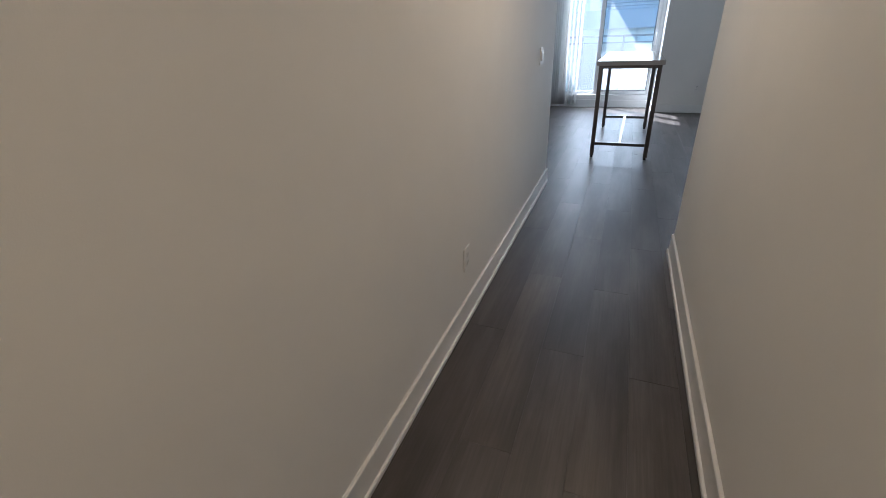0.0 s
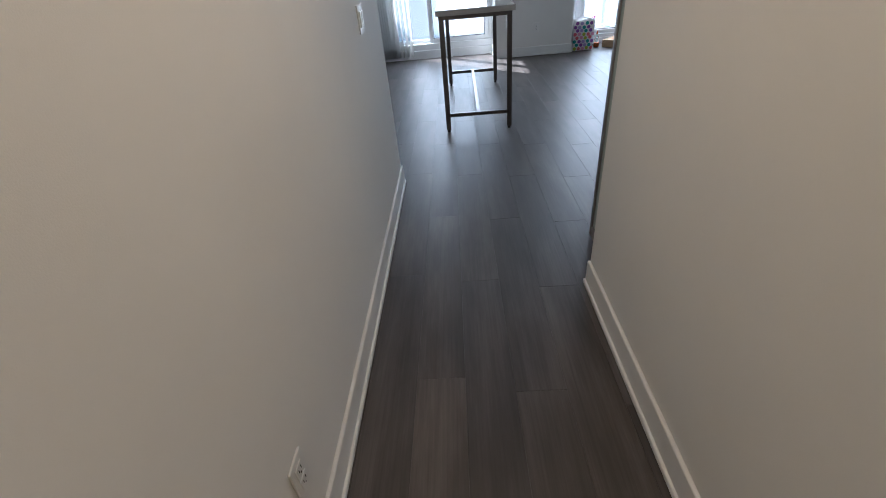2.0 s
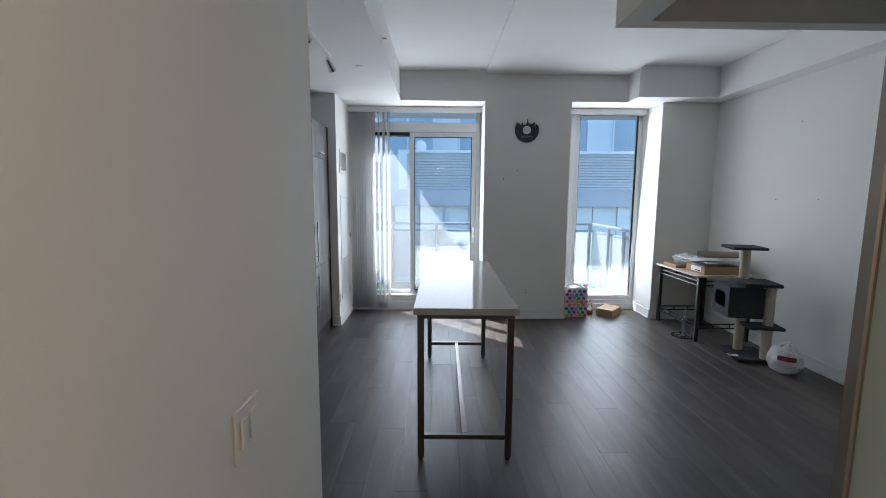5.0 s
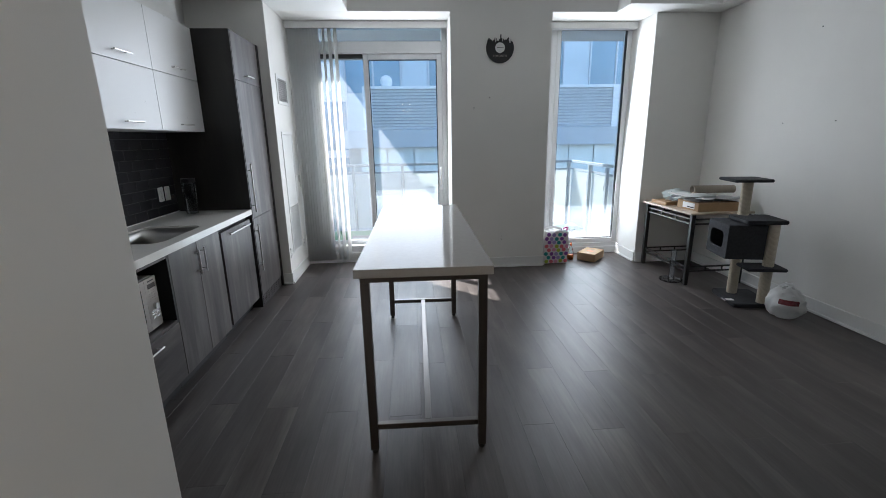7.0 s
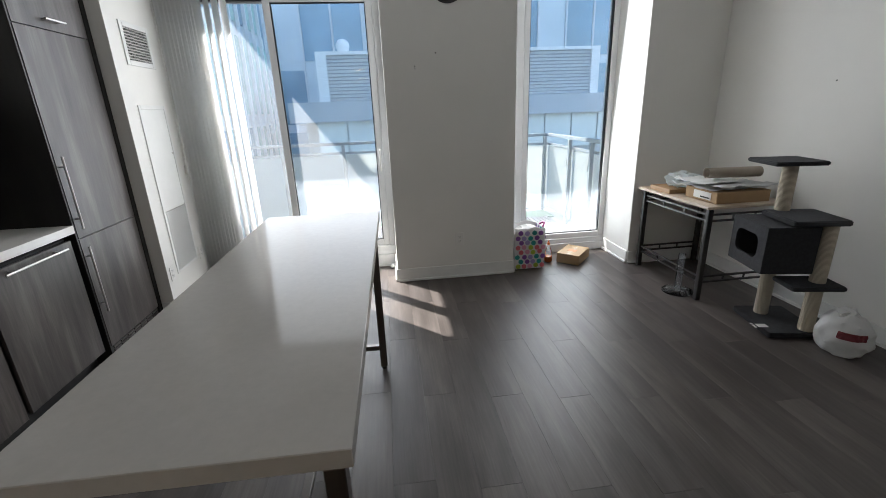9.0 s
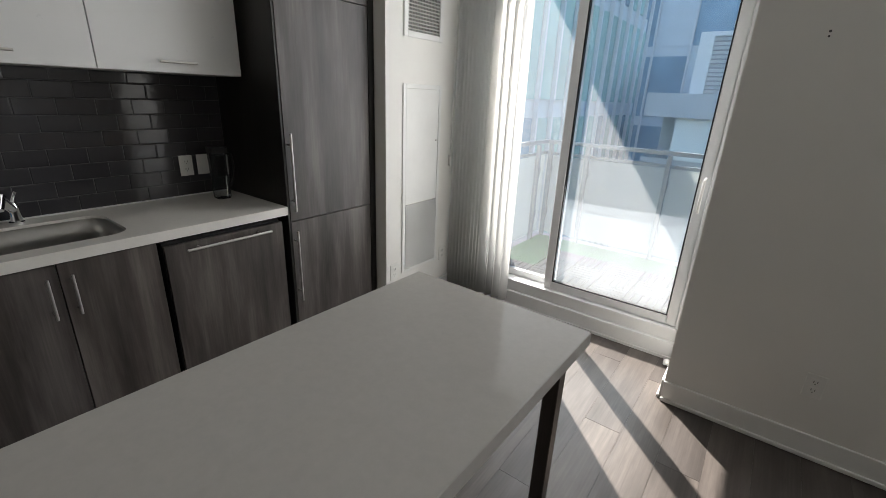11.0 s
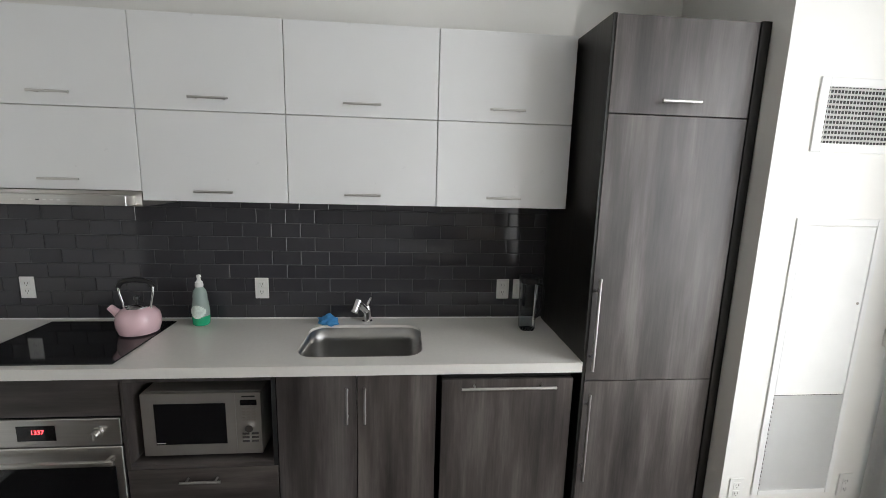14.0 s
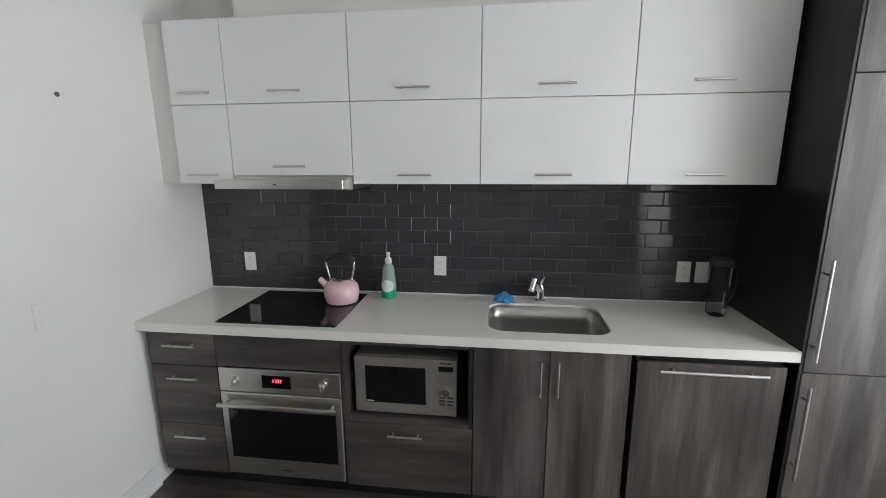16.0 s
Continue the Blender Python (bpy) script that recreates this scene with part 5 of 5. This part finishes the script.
part("base", board(-.20, .14, -.185, .24, .001, .038), M_PLUSH, ct, smooth=True)
part("shelf", board(-.15, .17, -.235, -.02, .352, .378), M_PLUSH, ct, "small plush shelf", True)
part("shelf", board(-.19, .14, -.19, .15, .757, .790), M_PLUSH, ct, "plush shelf", True)
part("shelf", board(-.235, .085, .01, .33, 1.092, 1.118), M_PLUSH, ct, "top plush platform", True)
for x, y, z0, z1 in ((.06, -.125, .0385, .3515), (.06, -.125, .3785, .7565), (-.07, .13, .0385, .440), (-.075, .125, .7905, 1.0915)):
    bm = bmesh.new()
    lathe(bm, [(.043, z0), (.044, z0 + .01), (.044, z1 - .01), (.043, z1)], 28, (x, y, 0))
    part("post", bm, M_SISAL, ct, "cream sisal post", True)
# the cube: walls round a dark hollow, with a rounded doorway in the face to the door
hx0, hx1, hy0, hy1, hz0, hz1 = -.31, .0, -.15, .22, .4405, .742
bm = boxes((hx0 + .02, hx1, hy0, hy0 + .02, hz0, hz1), (hx0 + .02, hx1, hy1 - .02, hy1, hz0, hz1), (hx1 - .02, hx1, hy0 + .02, hy1 - .02, hz0, hz1), (hx0 + .02, hx1 - .02, hy0 + .02, hy1 - .02, hz0, hz0 + .02), (hx0 + .02, hx1 - .02, hy0 + .02, hy1 - .02, hz1 - .02, hz1))
loops = []
for pts_ in ([(hy0, hz0), (hy1, hz0), (hy1, hz1), (hy0, hz1)], rounded(hy0 + .075, hy1 - .055, hz0 + .075, hz1 - .07, .05, 5)):
    vs = [bm.verts.new((hx0, a, b_)) for a, b_ in pts_]
    loops += [bm.edges.new((vs[i], vs[(i + 1) % len(vs)])) for i in range(len(vs))]
got = bmesh.ops.triangle_fill(bm, use_beauty=True, edges=loops)
fs = [g for g in got["geom"] if isinstance(g, bmesh.types.BMFace)]
ex = bmesh.ops.extrude_face_region(bm, geom=fs)
bmesh.ops.translate(bm, verts=[g for g in ex["geom"] if isinstance(g, bmesh.types.BMVert)], vec=(.0198, 0, 0))
part("cube", bm, M_PLUSH, ct, "plush hideout cube with a rounded doorway")
bm = boxes((-.215, -.150, -.10, -.055, .0385, .040))
for a, b_ in ((-.235, -.10), (-.235, -.075), (-.235, -.05)):
    tube(bm, (a, b_, .0385), (a, b_, .040), .010, 12)
part("paw_mark", bm, M_OUTLET, ct, "white paw-shaped mark")
ct.matrix_world = pose(3.02, 6.735, 0, 0, 0, -12)

# ---- plastic bag ----
M_POLY = frosted("thin_white_polythene", (.82, .82, .81), .3, .3)
pb = thing("plastic_bag", (3.085, 6.395, 0), "knotted white plastic shopping bag with a red band", "bag")
body_ = part("sack", lump(.125, .145, .145, 17, .14, 4, (3.085, 6.395, .113), 2.6, -.112), M_POLY, pb, smooth=True)
bm = lump(.05, .055, .04, 22, .4, 3, (3.085, 6.40, .245), 3)
part("knot", bm, M_POLY, pb, smooth=True)
M_REDP = plain("dull_red_print", (.17, .02, .028), .5, vary=.2, scale=80)
bm = bmesh.new()
prev = None
for i in range(22):
    a = radians(202 + i * 3)
    d_ = Vector((math.cos(a), math.sin(a), 0))
    col_ = []
    for z in (.02, .035, .05, .065):
        dz = Vector((d_.x, d_.y, z / .145)).normalized()
        f_ = 1.0 + .14 * noise.noise(dz * 2.6 + Vector((17, 34, 0))) + .07 * noise.noise(dz * 2.6 * 2.7 + Vector((0, 17, 3))) + .05
        col_.append(bm.verts.new((3.085 + dz.x * .125 * f_, 6.395 + dz.y * .145 * f_, .113 + dz.z * .145 * f_)))
    if prev:
        for q in range(3):
            bm.faces.new((prev[q], col_[q], col_[q + 1], prev[q + 1]))
    prev = col_
part("printed_band", bm, M_REDP, body_, "dull red printed band")

# ---- ceiling fittings ----
tl = thing("track_light", (-1.1, 5.6, 2.79), "ceiling track light with small silver spots", "track light")
part("track", boxes((-1.115, -1.085, 4.75, 6.42, 2.768, 2.7895)), M_OUTLET, tl)
for y in (4.95, 5.65, 6.35):
    bm = bmesh.new()
    tube(bm, (-1.10, y, 2.768), (-1.10, y, 2.725), .008, 10)
    part("arm", bm, M_CHROME, tl, smooth=True)
    bm = bmesh.new()
    tube(bm, (-1.10, y - .02, 2.735), (-1.07, y + .05, 2.665), .020, 18, .034)
    part("spot", bm, M_CHROME, tl, "silver spot", True)


def disc(name, x, y, z, r, h_, label, cat):
    bm = bmesh.new()
    lathe(bm, [(r * .9, z - h_), (r, z - h_ * .6), (r, z)], 28, (x, y, 0))
    single(name, bm, M_OUTLET, label, cat, at=(x, y, z), smooth=True)


disc("sprinkler_cover", -.895, 6.715, HEAD_Z, .042, .006, "flat white round sprinkler cover in the ceiling", "sprinkler")
disc("smoke_detector", .50, 5.95, CEIL_Z - .03, .055, .022, "round white smoke detector on the ceiling", "smoke detector")
sk = thing("fire_sprinkler", (-.634, 6.25, 2.88), "small steel side-wall sprinkler head", "sprinkler")
bm = bmesh.new()
tube(bm, (-.634, 6.25, 2.88), (-.595, 6.25, 2.88), .010, 12)
part("body", bm, M_CHROME, sk, smooth=True)
part("plate", tube(bmesh.new(), (-.6345, 6.25, 2.88), (-.630, 6.25, 2.88), .028, 20), M_OUTLET, sk)


M_OPAL = glow("lit_opal_glass", (1.0, 0.72, 0.45), 4.0)
for ly in (-0.7, 2.1):
    lp = thing("ceiling_lamp", (-0.1, ly, 2.45), "round flush hallway ceiling lamp, lit warm", "ceiling lamp")
    bm = bmesh.new()
    lathe(bm, [(.155, 2.448), (.155, 2.435), (.145, 2.430)], 32, (-0.1, ly, 0))
    part("canopy", bm, M_CHROME, lp, smooth=True)
    bm = bmesh.new()
    lathe(bm, [(.143, 2.4295), (.135, 2.410), (.118, 2.401)], 32, (-0.1, ly, 0))
    part("shade", bm, M_OPAL, lp, "lit opal shade", True)
# ---- floor planks, last ----
random.seed(11)
PW, PL = 0.180, 1.22
flo = thing("floor", (0, 0, 0), "grey-brown wood-look plank floor", "floor", kind="structure")
plank_mesh = {}


def plank(y0, y1):
    """A plank with eased long edges; alike lengths share one mesh."""
    key = round(y1 - y0, 3)
    if key not in plank_mesh:
        bm = bmesh.new()
        w, l, e = PW / 2 - .0002, key / 2 - .0004, .0006
        lo = [bm.verts.new((sx * w, sy * l, -.011)) for sx, sy in ((-1, -1), (1, -1), (1, 1), (-1, 1))]
        up = [bm.verts.new((sx * w, sy * l, -.0006)) for sx, sy in ((-1, -1), (1, -1), (1, 1), (-1, 1))]
        hi = [bm.verts.new((sx * (w - e), sy * (l - e), 0)) for sx, sy in ((-1, -1), (1, -1), (1, 1), (-1, 1))]
        for a, b_ in ((lo, up), (up, hi)):
            for k in range(4):
                bm.faces.new((a[k], a[(k + 1) % 4], b_[(k + 1) % 4], b_[k]))
        bm.faces.new(hi)
        plank_mesh[key] = mesh_of("plank", bm, M_PLANK)
    return plank_mesh[key]


X_START = -0.216 - 11 * PW
for i in range(32):
    xc = X_START + (i + .5) * PW
    y = -2.2 + ((i * 0.47) % 1.0) * PL - PL
    while y < 8.6:
        a, b_ = max(y, -2.2), min(y + PL, 8.60)
        if b_ - a > 0.05 and not (xc < HALL_L - PW and b_ < KIT_Y - .05):
            ob = new("plank", plank(a, b_))
            ob.parent = flo
            ob.location = (xc, (a + b_) / 2, 0)
        y += PL

# ---- wall tiles ----
TW, TH, TG = 0.1524, 0.0762, 0.0025
bs = thing("backsplash", (TILE_X, 5.6, W_TOP), "charcoal glazed subway tile backsplash", "backsplash", kind="structure")
part("grout", boxes((BACK_X + .0005, TILE_X - .0025, KIT_Y + .0005, 7.1085, W_TOP + .0003, 1.5975)), M_GROUT, bs)
tile_mesh = {}


def tile(w, h):
    key = (round(w, 4), round(h, 4))
    if key not in tile_mesh:
        bm = bmesh.new()
        a, b_ = w / 2 - TG / 2, h / 2 - TG / 2
        e = min(.0042, a * .6)
        rings = [[bm.verts.new((x, sy * (a - k), sz * (b_ - k))) for sy, sz in ((-1, -1), (1, -1), (1, 1), (-1, 1))] for x, k in ((-.006, 0), (-.0016, 0), (-.0004, e * .4), (0, e))]
        for p_, q_ in zip(rings, rings[1:]):
            for k in range(4):
                bm.faces.new((p_[k], p_[(k + 1) % 4], q_[(k + 1) % 4], q_[k]))
        bm.faces.new(rings[-1])
        tile_mesh[key] = mesh_of("tile", bm, M_TILE)
    return tile_mesh[key]


random.seed(21)
z, row = W_TOP + .002, 0
while z < 1.590:
    zt = min(z + TH, 1.5965)
    y = KIT_Y + .001 - (TW / 2 if row % 2 else 0)
    while y < 7.107:
        a, b_ = max(y, KIT_Y + .001), min(y + TW, 7.107)
        if b_ - a > .012:
            ob = new("tile", tile(b_ - a, zt - z))
            ob.parent = bs
            ob.location = (random.uniform(-.0004, .0004), (a + b_) / 2 - 5.6, (z + zt) / 2 - W_TOP)
            ob.rotation_euler = (0, random.uniform(-.009, .009), random.uniform(-.009, .009))
        y += TW
    z += TH
    row += 1
